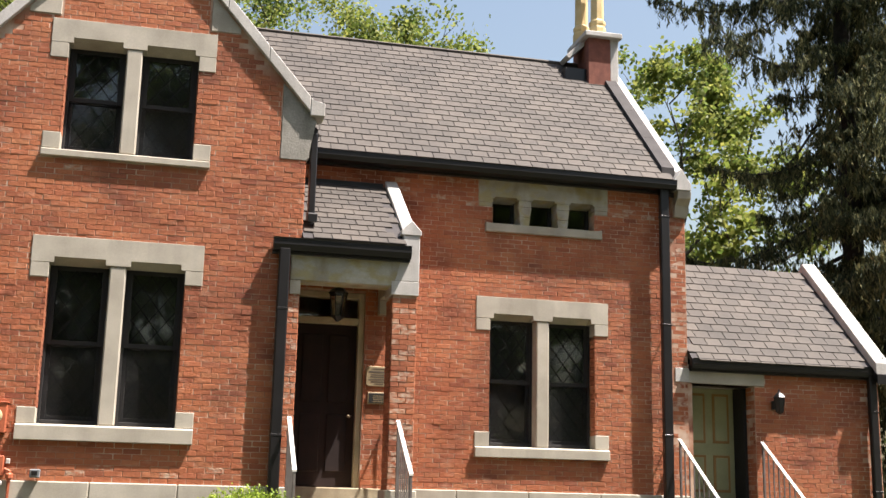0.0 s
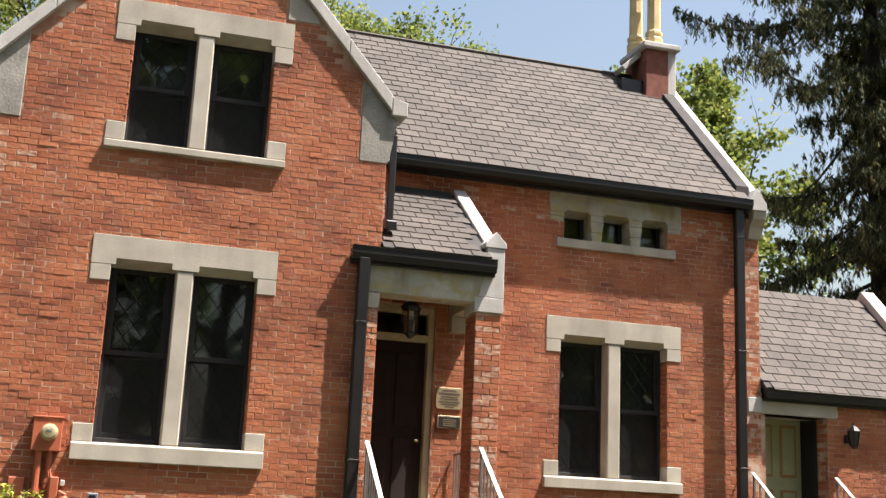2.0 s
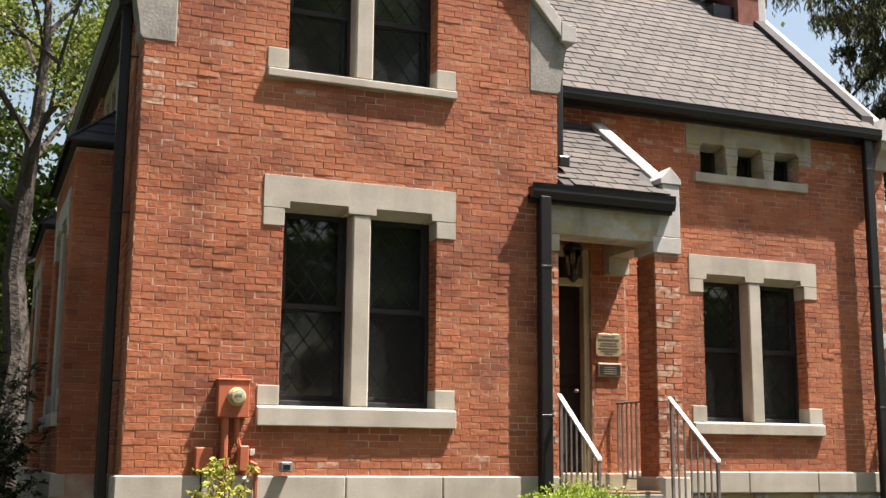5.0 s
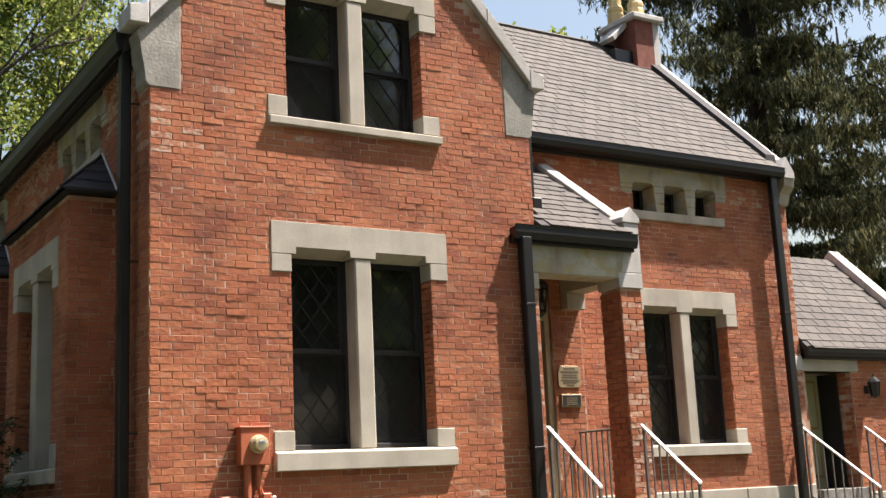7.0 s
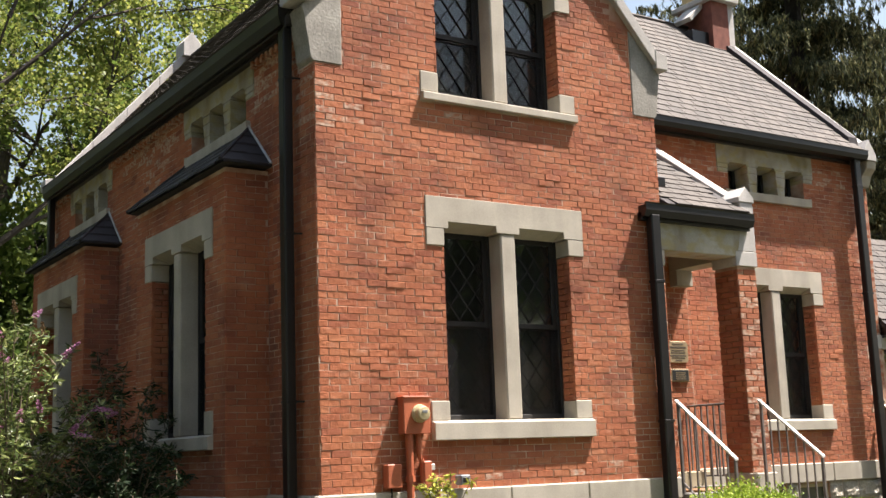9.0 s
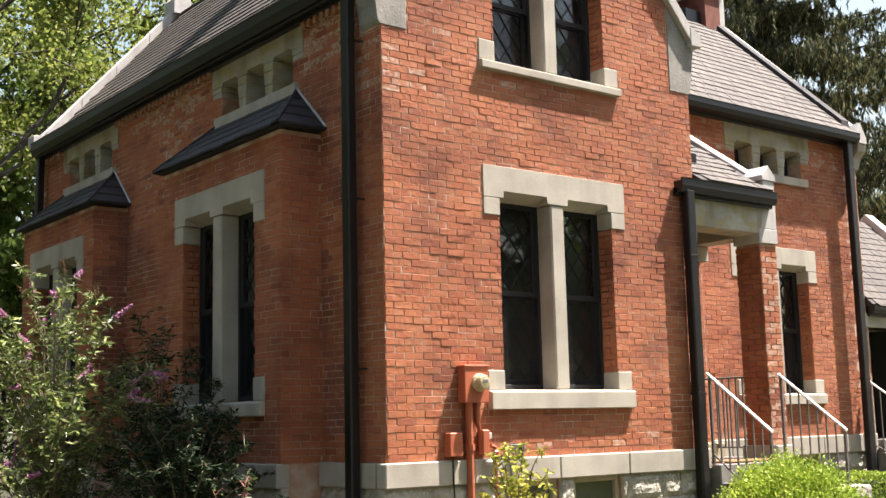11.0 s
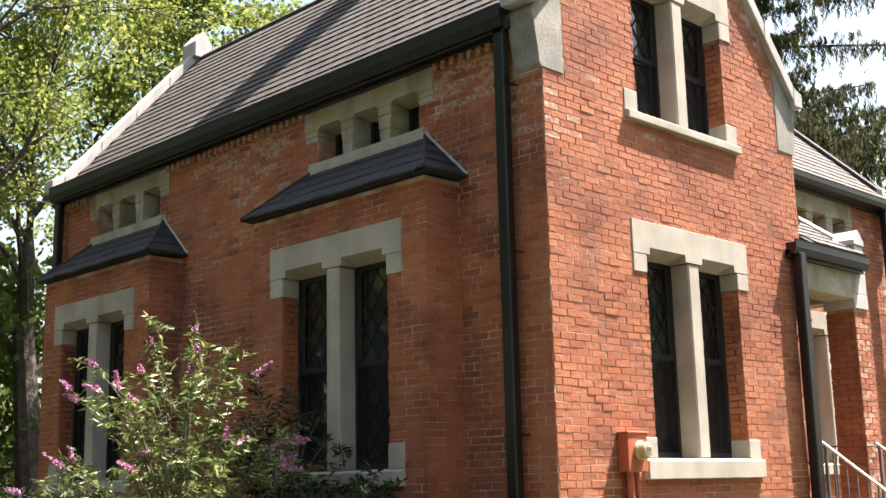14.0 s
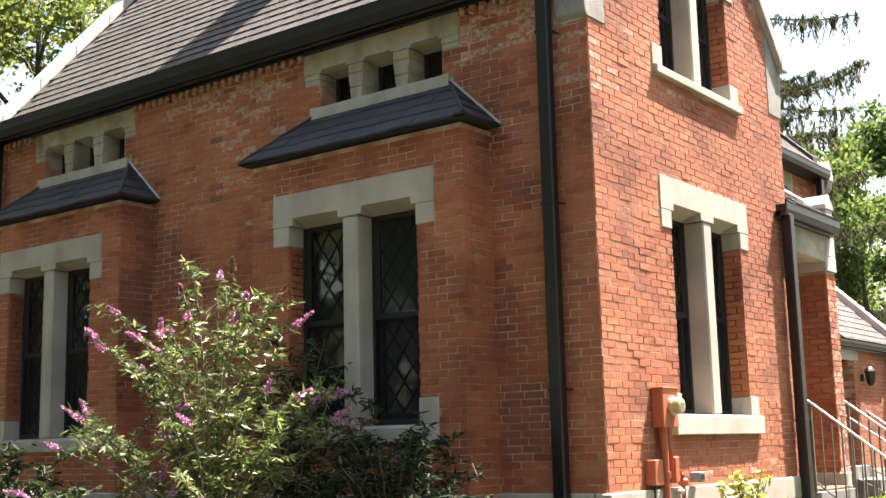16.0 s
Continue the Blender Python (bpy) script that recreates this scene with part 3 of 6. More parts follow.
def triple_window(name, fr, c, top, label):
    win = empty(name, fr.at(c, 0, top), label, "window", "structure")
    so, ear, sill, sill_b = top - 0.265, top - 0.42, top - 0.685, top - 0.80
    cuts = [(-0.79, -0.395), (-0.20, 0.195), (0.395, 0.795)]
    k = c
    prof = [(-1.01, so - 0.03)]
    for a, b in cuts:
        prof += [(a + 0.025, so - 0.03), (a + 0.025, so), (b - 0.025, so), (b - 0.025, so - 0.03)]
    prof += [(1.01, so - 0.03), (1.01, top), (-1.01, top)]
    part("lintel", prism(bmesh.new(), fr, [(k + u, z) for u, z in prof], -0.33, 0.014, 0.0), LICHEN, win)
    for a, b in ((-1.01, -0.79), (0.795, 1.01)):
        part("ear_stone", block(fr, k + a, k + b, -0.33, 0.012, ear + 0.06, so - 0.033), LICHEN, win)
        part("ear_stone", block(fr, k + a + 0.006, k + b - 0.006, -0.33, 0.006, ear, ear + 0.057), LICHEN, win)
    for a, b in ((-0.395, -0.20), (0.195, 0.395)):
        # each pier: a square cap and two blocks that taper to the sill
        for top_z, low_z, t_in, b_in, d in ((so - 0.033, so - 0.13, 0.0, 0.0, 0.013), (so - 0.132, so - 0.28, -0.006, 0.02, 0.009), (so - 0.282, sill + 0.002, 0.012, 0.03, 0.004)):
            pts = [(k + a + b_in, low_z), (k + b - b_in, low_z), (k + b - t_in, top_z), (k + a + t_in, top_z)]
            part("pier_stone", prism(bmesh.new(), fr, pts, -0.33, d, 0.006), LICHEN, win)
    part("sill", prism(bmesh.new(), fr, [(k - 0.905, sill_b), (k + 0.905, sill_b), (k + 0.905, sill + 0.02), (k + 0.80, sill), (k - 0.80, sill), (k - 0.905, sill + 0.02)], -0.33, 0.05, 0.006), STONE, win)
    for a, b in cuts:
        pane_box(fr, k + a, k + b, sill, so, -0.235, win)
        part("soffit", soffit_wedge(fr, k + a + 0.026, k + b - 0.026, so, 0.23, 0.05), LICHEN, win)
    for u0, u1 in ((k - 0.82, k - 0.79), (k + 0.795, k + 0.825)):
        part("jamb", block(fr, u0, u1, -0.33, -0.004, sill, ear, 0), MORTAR, win)
    return win


def triple_holes(c, top):
    return [(c - 0.82, c + 0.825, top - 0.71, top - 0.245)]


def triple_stones(c, top):
    return [(c - 1.01, c + 1.01, top - 0.31, top), (c - 1.01, c - 0.785, top - 0.42, top - 0.3), (c + 0.795, c + 1.01, top - 0.42, top - 0.3),
            (c - 0.905, c + 0.905, top - 0.80, top - 0.67), (c - 0.79, c + 0.795, top - 0.7, top - 0.26)]


def brick_reveals(owner, fr, edges, z0, z1, depth=0.20, seed=9):
    """Brick jambs inside an opening: edges are (u, facing)."""
    for u, face in edges:
        side = Frame(fr.at(u, 0, 0), fr.n * -1 if face > 0 else fr.n, fr.u * face)
        if face > 0:
            brickwork(owner, side, 0.012, depth, z0, flat(z1), [], None, seed)
        else:
            brickwork(owner, side, -depth, -0.012, z0, flat(z1), [], None, seed)


WT, WTB = 1.755, 1.525
BASEMENT_F = [(-1.41, -0.71, 1.0, WTB), (-0.50, 0.19, 1.0, WTB)]
BASEMENT_R = [(4.58, 5.26, 1.0, 1.51), (5.49, 6.17, 1.0, 1.51)]

# front gable wall
wall_front = wall("wall_front", FRONT, XL + 0.01, XR - 0.01, BASE, GABLE, twin_holes(W1) + twin_holes(W2) + BASEMENT_F, "weathered red brick gable wall in full sun")
KNEE_F = [(XL - 0.1, -2.51, 5.85, 7.2), (1.28, XR + 0.1, 5.87, 7.2), (0.30, 0.72, 7.47, 8.5), (-1.92, -1.50, 7.47, 8.5)]
brickwork(wall_front, FRONT, XL + 0.008, XR - 0.004, WT, GABLE, twin_stones(W1) + twin_stones(W2) + KNEE_F, (XL, -0.2, 1.8, 5.0), 11, 0.8, [(XL, -2.35, 5.1, 5.9, 0.2), (XL, -2.6, 2.2, 5.1, 0.04), (XL, 1.7, 1.7, 1.95, 0.1), (-2.6, 1.6, 5.3, 7.2, 0.008), (1.46, XR, 1.8, 4.2, 0.3)])
brick_reveals(wall_front, FRONT, [(W1["c"] - OPEN, 1), (W1["c"] + OPEN, -1)], W1["jamb"], W1["ear"])
brick_reveals(wall_front, FRONT, [(W2["c"] - OPEN, 1), (W2["c"] + OPEN, -1)], W2["jamb"], W2["ear"])
twin_window("window_1", FRONT, W1, "tall paired sash window with leaded upper panes in a grey stone surround")
twin_window("window_2", FRONT, W2, "paired upper sash window in a grey stone surround under the gable")

# wall of the wing towards the porch
INNER = Frame((XR, 0, 0), (0, 1, 0), (1, 0, 0))
wall_inner = wall("wall_inner", INNER, F + 0.35, R + 2.0, BASE, flat(6.55), [], "red brick wall beside the porch")
brickwork(wall_inner, INNER, F + 0.012, R, WT, flat(6.5), [], None, 12)

# long side wall with two shallow bays
TRI = [(-16.88, 6.32), (-21.68, 6.32)]
wall_side = wall("wall_side", SIDE, -YB, -F - 0.012, BASE, flat(6.5), [h for c, t in TRI for h in triple_holes(c, t)], "long red brick side wall in shade with pale efflorescence")
side_stones = [h for c, t in TRI for h in triple_stones(c, t)]
BAYS = [(-18.19, -15.54), (-22.97, -20.31)]
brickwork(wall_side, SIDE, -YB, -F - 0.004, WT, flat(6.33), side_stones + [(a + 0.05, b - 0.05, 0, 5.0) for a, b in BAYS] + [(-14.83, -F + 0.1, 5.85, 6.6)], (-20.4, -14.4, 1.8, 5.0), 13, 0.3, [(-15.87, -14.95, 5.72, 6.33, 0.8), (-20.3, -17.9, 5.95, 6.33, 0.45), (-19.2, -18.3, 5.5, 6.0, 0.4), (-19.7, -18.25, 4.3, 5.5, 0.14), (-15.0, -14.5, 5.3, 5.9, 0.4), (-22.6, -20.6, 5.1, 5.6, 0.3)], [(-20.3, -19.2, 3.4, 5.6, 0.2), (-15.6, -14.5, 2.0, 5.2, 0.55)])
triple_window("window_3", SIDE, *TRI[0], "row of three small square lights in grey stone under the eave")
triple_window("window_4", SIDE, *TRI[1], "far row of three small square lights in grey stone")
# corbelled headers under the eave
bm = bmesh.new()
for i in range(75):
    u = -23.5 + i * 0.118
    if not any(c - 1.02 < u + 0.05 < c + 1.02 for c, t in TRI):
        prism(bm, SIDE, rect(u, u + 0.062, 6.17, 6.25), -0.04, 0.06, 0.004)
part("dentil_course", bm, OLDBRICK, wall_side)["kind"] = "stuff"

bay_specs = [(BAYS[0], B1, "wall_bay_1", "window_5"), (BAYS[1], B2, "wall_bay_2", "window_6")]
for (a, b), w, nm, wn_ in bay_specs:
    ob = wall(nm, BAYFACE, a + 0.01, b - 0.01, BASE, flat(5.0), twin_holes(w), "shallow red brick window bay")
    brickwork(ob, BAYFACE, a + 0.004, b - 0.004, WT, flat(5.0), twin_stones(w), (a, b, 2.3, 5.0), 21 + len(nm))
    for u, sgn in ((b, 1), (a, -1)):
        cheek = Frame((BAY, -u, 0), (1, 0, 0) if sgn > 0 else (-1, 0, 0), (0, -1, 0) if sgn > 0 else (0, 1, 0))
        lo, hi = (0.0, XL - BAY) if sgn > 0 else (BAY - XL, 0.0)
        bm = prism(bmesh.new(), cheek, rect(lo + (0.02 if sgn > 0 else 0), hi - (0 if sgn > 0 else 0.02), BASE, 5.0), -0.3, -0.0055)
        part("bay_cheek", bm, MORTAR, ob)
        # rear bay's cheeks: darker bricks for stains and for the corner's shade
        brickwork(ob, cheek, lo + (0.008 if sgn > 0 else 0), hi - (0 if sgn > 0 else 0.008), WT, flat(5.0), [], None, 31, soot_shade=[(-0.5, 0.5, 3.2, 5.0, 0.16)] if nm.endswith("2") else ())
    brick_reveals(ob, BAYFACE, [(w["c"] - OPEN, 1), (w["c"] + OPEN, -1)], w["jamb"], w["ear"])
    twin_window(wn_, BAYFACE, w, "tall paired sash window with diamond leading in a shaded stone surround")
    # hipped slate roof of the bay
    c = (a + b) / 2
    e0, e1, zt = a - 0.09, b + 0.09, 5.56
    roof = bmesh.new()
    lowf = [roof.verts.new(BAYFACE.at(u, d, z)) for u, d, z in ((e0, 0.05, 5.025), (e1, 0.05, 5.025), (e1, BAY - XL, 5.025), (e0, BAY - XL, 5.025))]
    rim = [roof.verts.new(BAYFACE.at(u, d, z)) for u, d, z in ((e0, 0.05, 5.04), (e1, 0.05, 5.04), (e1, BAY - XL, 5.04), (e0, BAY - XL, 5.04))]
    upp = [roof.verts.new(BAYFACE.at(u, BAY - XL, zt)) for u in (c - 0.86, c + 0.86)]
    roof.faces.new(lowf)
    for i in range(4):
        roof.faces.new((lowf[i], lowf[(i + 1) % 4], rim[(i + 1) % 4], rim[i]))
    roof.faces.new((rim[0], rim[1], upp[1], upp[0]))
    roof.faces.new((rim[1], rim[2], upp[1]))
    roof.faces.new((rim[3], rim[0], upp[0]))
    roof.faces.new((rim[2], rim[3], upp[0], upp[1]))
    bay_roof = tagged(part("roof_bay", roof, DECK, None), "small hipped slate roof over the window bay", "roof", kind="structure")
    # lapped slates in four courses on the front slope and on both hips
    bay_rng = random.Random(int(-a * 10))
    back, halfw = BAY - XL, 0.86

    def hip_corner(side, f):
        """The hip line at height fraction f: side is -1 or 1."""
        u_low, u_top = (e0 - 0.012, c - halfw) if side < 0 else (e1 + 0.012, c + halfw)
        return u_low + (u_top - u_low) * f, 0.097 * (1 - f) + back * f, 5.03 + (zt - 5.03) * f

    def bay_slate(p_low, q_low, q_up, p_up):
        lift = Vector((0, 0, 0.026 + bay_rng.uniform(-0.004, 0.005)))
        thin = Vector((0, 0, 0.006))
        down = Vector((0, 0, 0.024))
        v = [p_low + lift, q_low + lift + Vector((0, 0, bay_rng.uniform(-0.004, 0.004))), q_up + thin, p_up + thin]
        v += [v[0] - down, v[1] - down]
        part("slate", bmesh_of(v, [(0, 1, 2, 3), (4, 5, 1, 0), (1, 5, 2), (0, 3, 4)]), DARKSLATE, bay_roof)

    for k in range(4):
        f0, f1 = k / 4, min(1.0, (k + 1) / 4 + 0.06)
        (ul0, d0_, z0_), (ur0, _, _) = hip_corner(-1, f0), hip_corner(1, f0)
        (ul1, d1_, z1_), (ur1, _, _) = hip_corner(-1, f1), hip_corner(1, f1)
        cutsu, u = [ul0], ul0 + 0.25 * (0.5 if k % 2 else 1.0)
        while u < ur0 - 0.06:
            cutsu.append(u + bay_rng.uniform(-0.01, 0.01))
            u += 0.25
        cutsu.append(ur0)
        for ua, ub in zip(cutsu, cutsu[1:]):
            drop = bay_rng.uniform(-0.006, 0.012)
            low = [BAYFACE.at(w_, d0_ + drop, z0_ - drop * 1.1) for w_ in (ua + 0.002, ub - 0.002)]
            up_ = [BAYFACE.at(min(max(w_, ul1), ur1), d1_, z1_) for w_ in (ub - 0.002, ua + 0.002)]
            bay_slate(low[0], low[1], up_[0], up_[1])
        for side, ulow, uup in ((-1, ul0, ul1), (1, ur0, ur1)):
            mid_d = (d0_ + back) / 2
            for da, db in ((d0_, mid_d), (mid_d, back)):
                lo = [BAYFACE.at(ulow + side * bay_rng.uniform(0, 0.01), w_, z0_) for w_ in (da, db + 0.0)]
                hi = [BAYFACE.at(uup, min(db, d1_ - 0.004), z1_), BAYFACE.at(uup, min(da, d1_), z1_)]
                bay_slate(lo[0], lo[1], hi[0], hi[1])
    for side in (-1, 1):
        low, high = hip_corner(side, 0.0), hip_corner(side, 1.0)
        pts = [Vector(BAYFACE.at(*low)).lerp(Vector(BAYFACE.at(*high)), q / 5) + Vector((0, 0, 0.022 + 0.006 * (q % 2))) for q in range(6)]
        part("hip_roll", tube(bmesh.new(), pts, 0.018, 6), DARKSLATE, bay_roof)
    bm = tube(bmesh.new(), [BAYFACE.at(e1 + 0.02, BAY - XL + 0.015, 5.06), BAYFACE.at(c + 0.88, BAY - XL + 0.015, zt + 0.03)], 0.014, 6)
    part("flashing", bm, PALE, bay_roof)

# set-back range
S3 = (5.38, 6.32)
wall_setback = wall("wall_setback", SETBACK, 3.12, XE - 0.01, BASE, flat(6.5), twin_holes(W3) + triple_holes(*S3) + BASEMENT_R, "red brick wall of the set-back range, shaded under the eave")
brickwork(wall_setback, SETBACK, 1.63, XE - 0.004, WT, flat(6.4), twin_stones(W3) + triple_stones(*S3) + [(0, 3.10, 0, 5.2), (7.42, 7.8, 5.95, 6.6), (7.40, 7.8, 3.42, 3.66)], (3.2, 7.0, 1.9, 6.0), 41, 0.2, [(7.38, XE, 2.0, 6.0, 0.4), (3.2, 7.3, 5.9, 6.4, 0.15)])
wall_over = wall("wall_over_porch", SETBACK, XR, 3.12, 4.9, flat(6.5), [], "red brick wall above the porch roof")
brick_reveals(wall_setback, SETBACK, [(W3["c"] - OPEN, 1), (W3["c"] + OPEN, -1)], W3["jamb"], W3["ear"])
twin_window("window_7", SETBACK, W3, "paired sash window in a grey stone surround beside the porch")
triple_window("window_8", SETBACK, *S3, "row of three small square lights in stained grey stone")
END = Frame((XE, 0, 0), (0, 1, 0), (1, 0, 0))
MGABLE = ((MAIN_RIDGE_Y,), lambda u: MAIN_RIDGE - 0.02 - MAIN_SLOPE * abs(u - MAIN_RIDGE_Y))
wall_end = wall("wall_east_gable", END, R + 0.0, 21.85, BASE, MGABLE, [], "red brick end gable wall")
brickwork(wall_end, END, R + 0.006, 21.8, WT, MGABLE, [], None, 43)
for nm, fr, a, b, tp, lb in (("wall_rear", Frame((0, 21.85, 0), (-1, 0, 0), (0, 1, 0)), -XE, -XR, flat(6.5), "plain red brick rear wall"),
                             ("wall_wing_rear", Frame((0, YB, 0), (-1, 0, 0), (0, 1, 0)), -XR, -XL, ((-XC,), lambda u: GABLE[1](-u)), "plain red brick rear gable"),
                             ("wall_wing_east", Frame((XR, 0, 0), (0, 1, 0), (1, 0, 0)), 21.85, YB, flat(6.5), "plain red brick wall behind")):
    wall(nm, fr, a, b, BASE, tp, [], lb)

# plinths: a dressed course over rock-faced stone
def plinth(name, fr, a, b, holes=(), top=WT):
    pl = empty(name, fr.at((a + b) / 2, 0, BASE), "grey limestone plinth of dressed course over rock-faced blocks", "plinth", "structure")
    rng = random.Random(len(name) * 3 + int(abs(a) * 10))
    u = a
    while u < b - 0.01:
        e = min(u + rng.uniform(0.8, 1.3), b)
        if b - e < 0.3:
            e = b
        bm = prism(bmesh.new(), fr, rect(u + 0.002, e - 0.002, WTB, top), -0.1, 0.05, 0.012)
        part("dressed_stone", bm, STONE, pl)
        u = e
    z = BASE
    for hgt in (0.27, 0.26, 0.28, 0.265):
        u = a
        while u < b - 0.01:
            e = min(u + rng.uniform(0.3, 0.62), b)
            if b - e < 0.18:
                e = b
            spans = [(u, e)]
            for h in holes:
                if h[2] < z + hgt / 2 + 0.12 and z + hgt / 2 < h[3] + 0.1:
                    spans = [s for q in spans for s in ((q[0], min(q[1], h[0])), (max(q[0], h[1]), q[1])) if s[1] - s[0] > 0.04]
            for s, t in spans:
                bm = bmesh.new()
                nu, nz = 6, 5
                grid = [[None] * (nz + 1) for _ in range(nu + 1)]
                for i in range(nu + 1):
                    for j in range(nz + 1):
                        rim = i in (0, nu) or j in (0, nz)
                        d = 0.0 if rim else 0.018 + 0.03 * abs(noise.noise((s * 9 + i * 0.9, z * 7 + j * 0.9, 3.3))) + rng.uniform(-0.006, 0.008)
                        grid[i][j] = bm.verts.new(fr.at(s + 0.004 + (t - s - 0.008) * i / nu, d, z + 0.004 + (hgt - 0.008) * j / nz))
                for i in range(nu):
                    for j in range(nz):
                        bm.faces.new((grid[i][j], grid[i + 1][j], grid[i + 1][j + 1], grid[i][j + 1]))
                ring = [grid[i][0] for i in range(nu + 1)] + [grid[nu][j] for j in range(1, nz + 1)] + [grid[i][nz] for i in range(nu - 1, -1, -1)] + [grid[0][j] for j in range(nz - 1, 0, -1)]
                back = [bm.verts.new(v.co - fr.n * 0.08) for v in ring]
                for i in range(len(ring)):
                    bm.faces.new((ring[i], back[i], back[(i + 1) % len(ring)], ring[(i + 1) % len(ring)]))
                part("rock_faced_stone", bm, RUBBLE, pl)
            u = e
        z += hgt
    return pl


def basement_window(name, fr, h):
    u0, u1, z0, z1 = h
    win = empty(name, fr.at((u0 + u1) / 2, 0, z0), "small basement window with a tan wooden frame", "window", "structure")
    bm = bmesh.new()
    s = 0.055
    for poly in (rect(u0, u0 + s, z0, z1), rect(u1 - s, u1, z0, z1), rect(u0 + s, u1 - s, z0, z0 + s), rect(u0 + s, u1 - s, z1 - s, z1)):
        prism(bm, fr, poly, -0.12, -0.03, 0.006)
    part("window_frame", bm, TANWOOD, win)
    # hazy opaque pane; the lawn's green reflection is put into its colour
    part("pane", prism(bmesh.new(), fr, rect(u0 + s * 0.8, u1 - s * 0.8, z0 + s * 0.8, z1 - s * 0.8), -0.085, -0.079), REFLECTPANE, win, "hazy basement pane coloured green for its lawn reflection")


plinth("plinth_front", FRONT, XL - 0.05, XR + 0.0, BASEMENT_F)
plinth("plinth_side", SIDE, -YB, -F - 0.12)
plinth("plinth_bay", BAYFACE, *BAYS[0])
plinth("plinth_bay", BAYFACE, *BAYS[1])
plinth("plinth_setback", SETBACK, 3.16, XE, BASEMENT_R, 1.79)
for i, h in enumerate(BASEMENT_F):
    basement_window(f"window_{9 + i}", FRONT, h)
for i, h in enumerate(BASEMENT_R):
    basement_window(f"window_{11 + i}", SETBACK, h)

# ---- roofs ----
def slab(name, corners, drop, label):
    bm = bmesh.new()
    a = [bm.verts.new(p) for p in corners]
    b = [bm.verts.new(Vector(p) - Vector((0, 0, drop))) for p in corners]
    bm.faces.new(a)
    bm.faces.new(b[::-1])
    n = len(a)
    for i in range(n):
        bm.faces.new((a[i], b[i], b[(i + 1) % n], a[(i + 1) % n]))
    return tagged(part(name, bm, DECK, None), label, "roof", kind="structure")


EL, ER = XL - 0.17, XR + 0.17


def wing_z(x):
    return WING_RIDGE - WING_SLOPE * abs(x - XC)


def main_z(y):
    return MAIN_RIDGE - MAIN_SLOPE * abs(y - MAIN_RIDGE_Y)


y0, y1 = F + 0.26, YB - 0.30
roof_wing_west = slab("roof_wing_west", [(EL, y0, wing_z(EL)), (XC, y0, WING_RIDGE), (XC, y1, WING_RIDGE), (EL, y1, wing_z(EL))], 0.12, "steep slate roof slope of the wing crossed by a shadow")
roof_wing_east = slab("roof_wing_east", [(ER, y1, wing_z(ER)), (XC, y1, WING_RIDGE), (XC, y0, WING_RIDGE), (ER, y0, wing_z(ER))], 0.12, "steep slate roof slope of the wing towards the porch")
slates(roof_wing_west, (EL - 0.03, y1, wing_z(EL - 0.03) + 0.004), (0, -1, 0), (1, 0, WING_SLOPE), y1 - y0, 3.62, lambda p: y0 + 0.1 < p.y < y1 - 0.1 and p.x < XC - 0.1, 300, 0.185, 0.25, 51, 0.014)
slates(roof_wing_east, (ER + 0.03, y0, wing_z(ER + 0.03) + 0.004), (0, 1, 0), (-1, 0, WING_SLOPE), 4.0, 3.62, lambda p: y0 + 0.1 < p.y < y0 + 3.5 and p.x > XC + 0.1 and p.z > main_z(p.y), 100, 0.185, 0.25, 52)
EY = R - 0.20
mx1 = XE - 0.25


def valley_x(y):
    z = main_z(y)
    return XC + max(0.0, (WING_RIDGE - z) / WING_SLOPE)


roof_main = slab("roof_main", [(valley_x(EY) - 0.15, EY, main_z(EY)), (mx1, EY, main_z(EY)), (mx1, MAIN_RIDGE_Y, MAIN_RIDGE), (XC, MAIN_RIDGE_Y, MAIN_RIDGE)], 0.12, "sunlit grey-brown slate roof of the set-back range")
slab("roof_main_rear", [(mx1, MAIN_RIDGE_Y, MAIN_RIDGE), (mx1, 22.0, main_z(22.0)), (XC, 22.0, main_z(22.0)), (XC, MAIN_RIDGE_Y, MAIN_RIDGE)], 0.12, "rear slate roof slope")
slates(roof_main, (0.0, EY - 0.03, main_z(EY - 0.03) + 0.004), (1, 0, 0), (0, 1, MAIN_SLOPE), mx1, 4.2, lambda p: valley_x(p.y) - 0.1 < p.x < mx1 - 0.08 and p.y < MAIN_RIDGE_Y - 0.06, 300, 0.19, 0.25, 53)
part("ridge_cap", tube(bmesh.new(), [(XC, MAIN_RIDGE_Y, MAIN_RIDGE + 0.01), (mx1, MAIN_RIDGE_Y, MAIN_RIDGE + 0.01)], 0.04, 6), SLATE, roof_main)
part("ridge_cap", tube(bmesh.new(), [(XC, y0, WING_RIDGE + 0.01), (XC, y1, WING_RIDGE + 0.01)], 0.04, 6), SLATE, roof_wing_west)


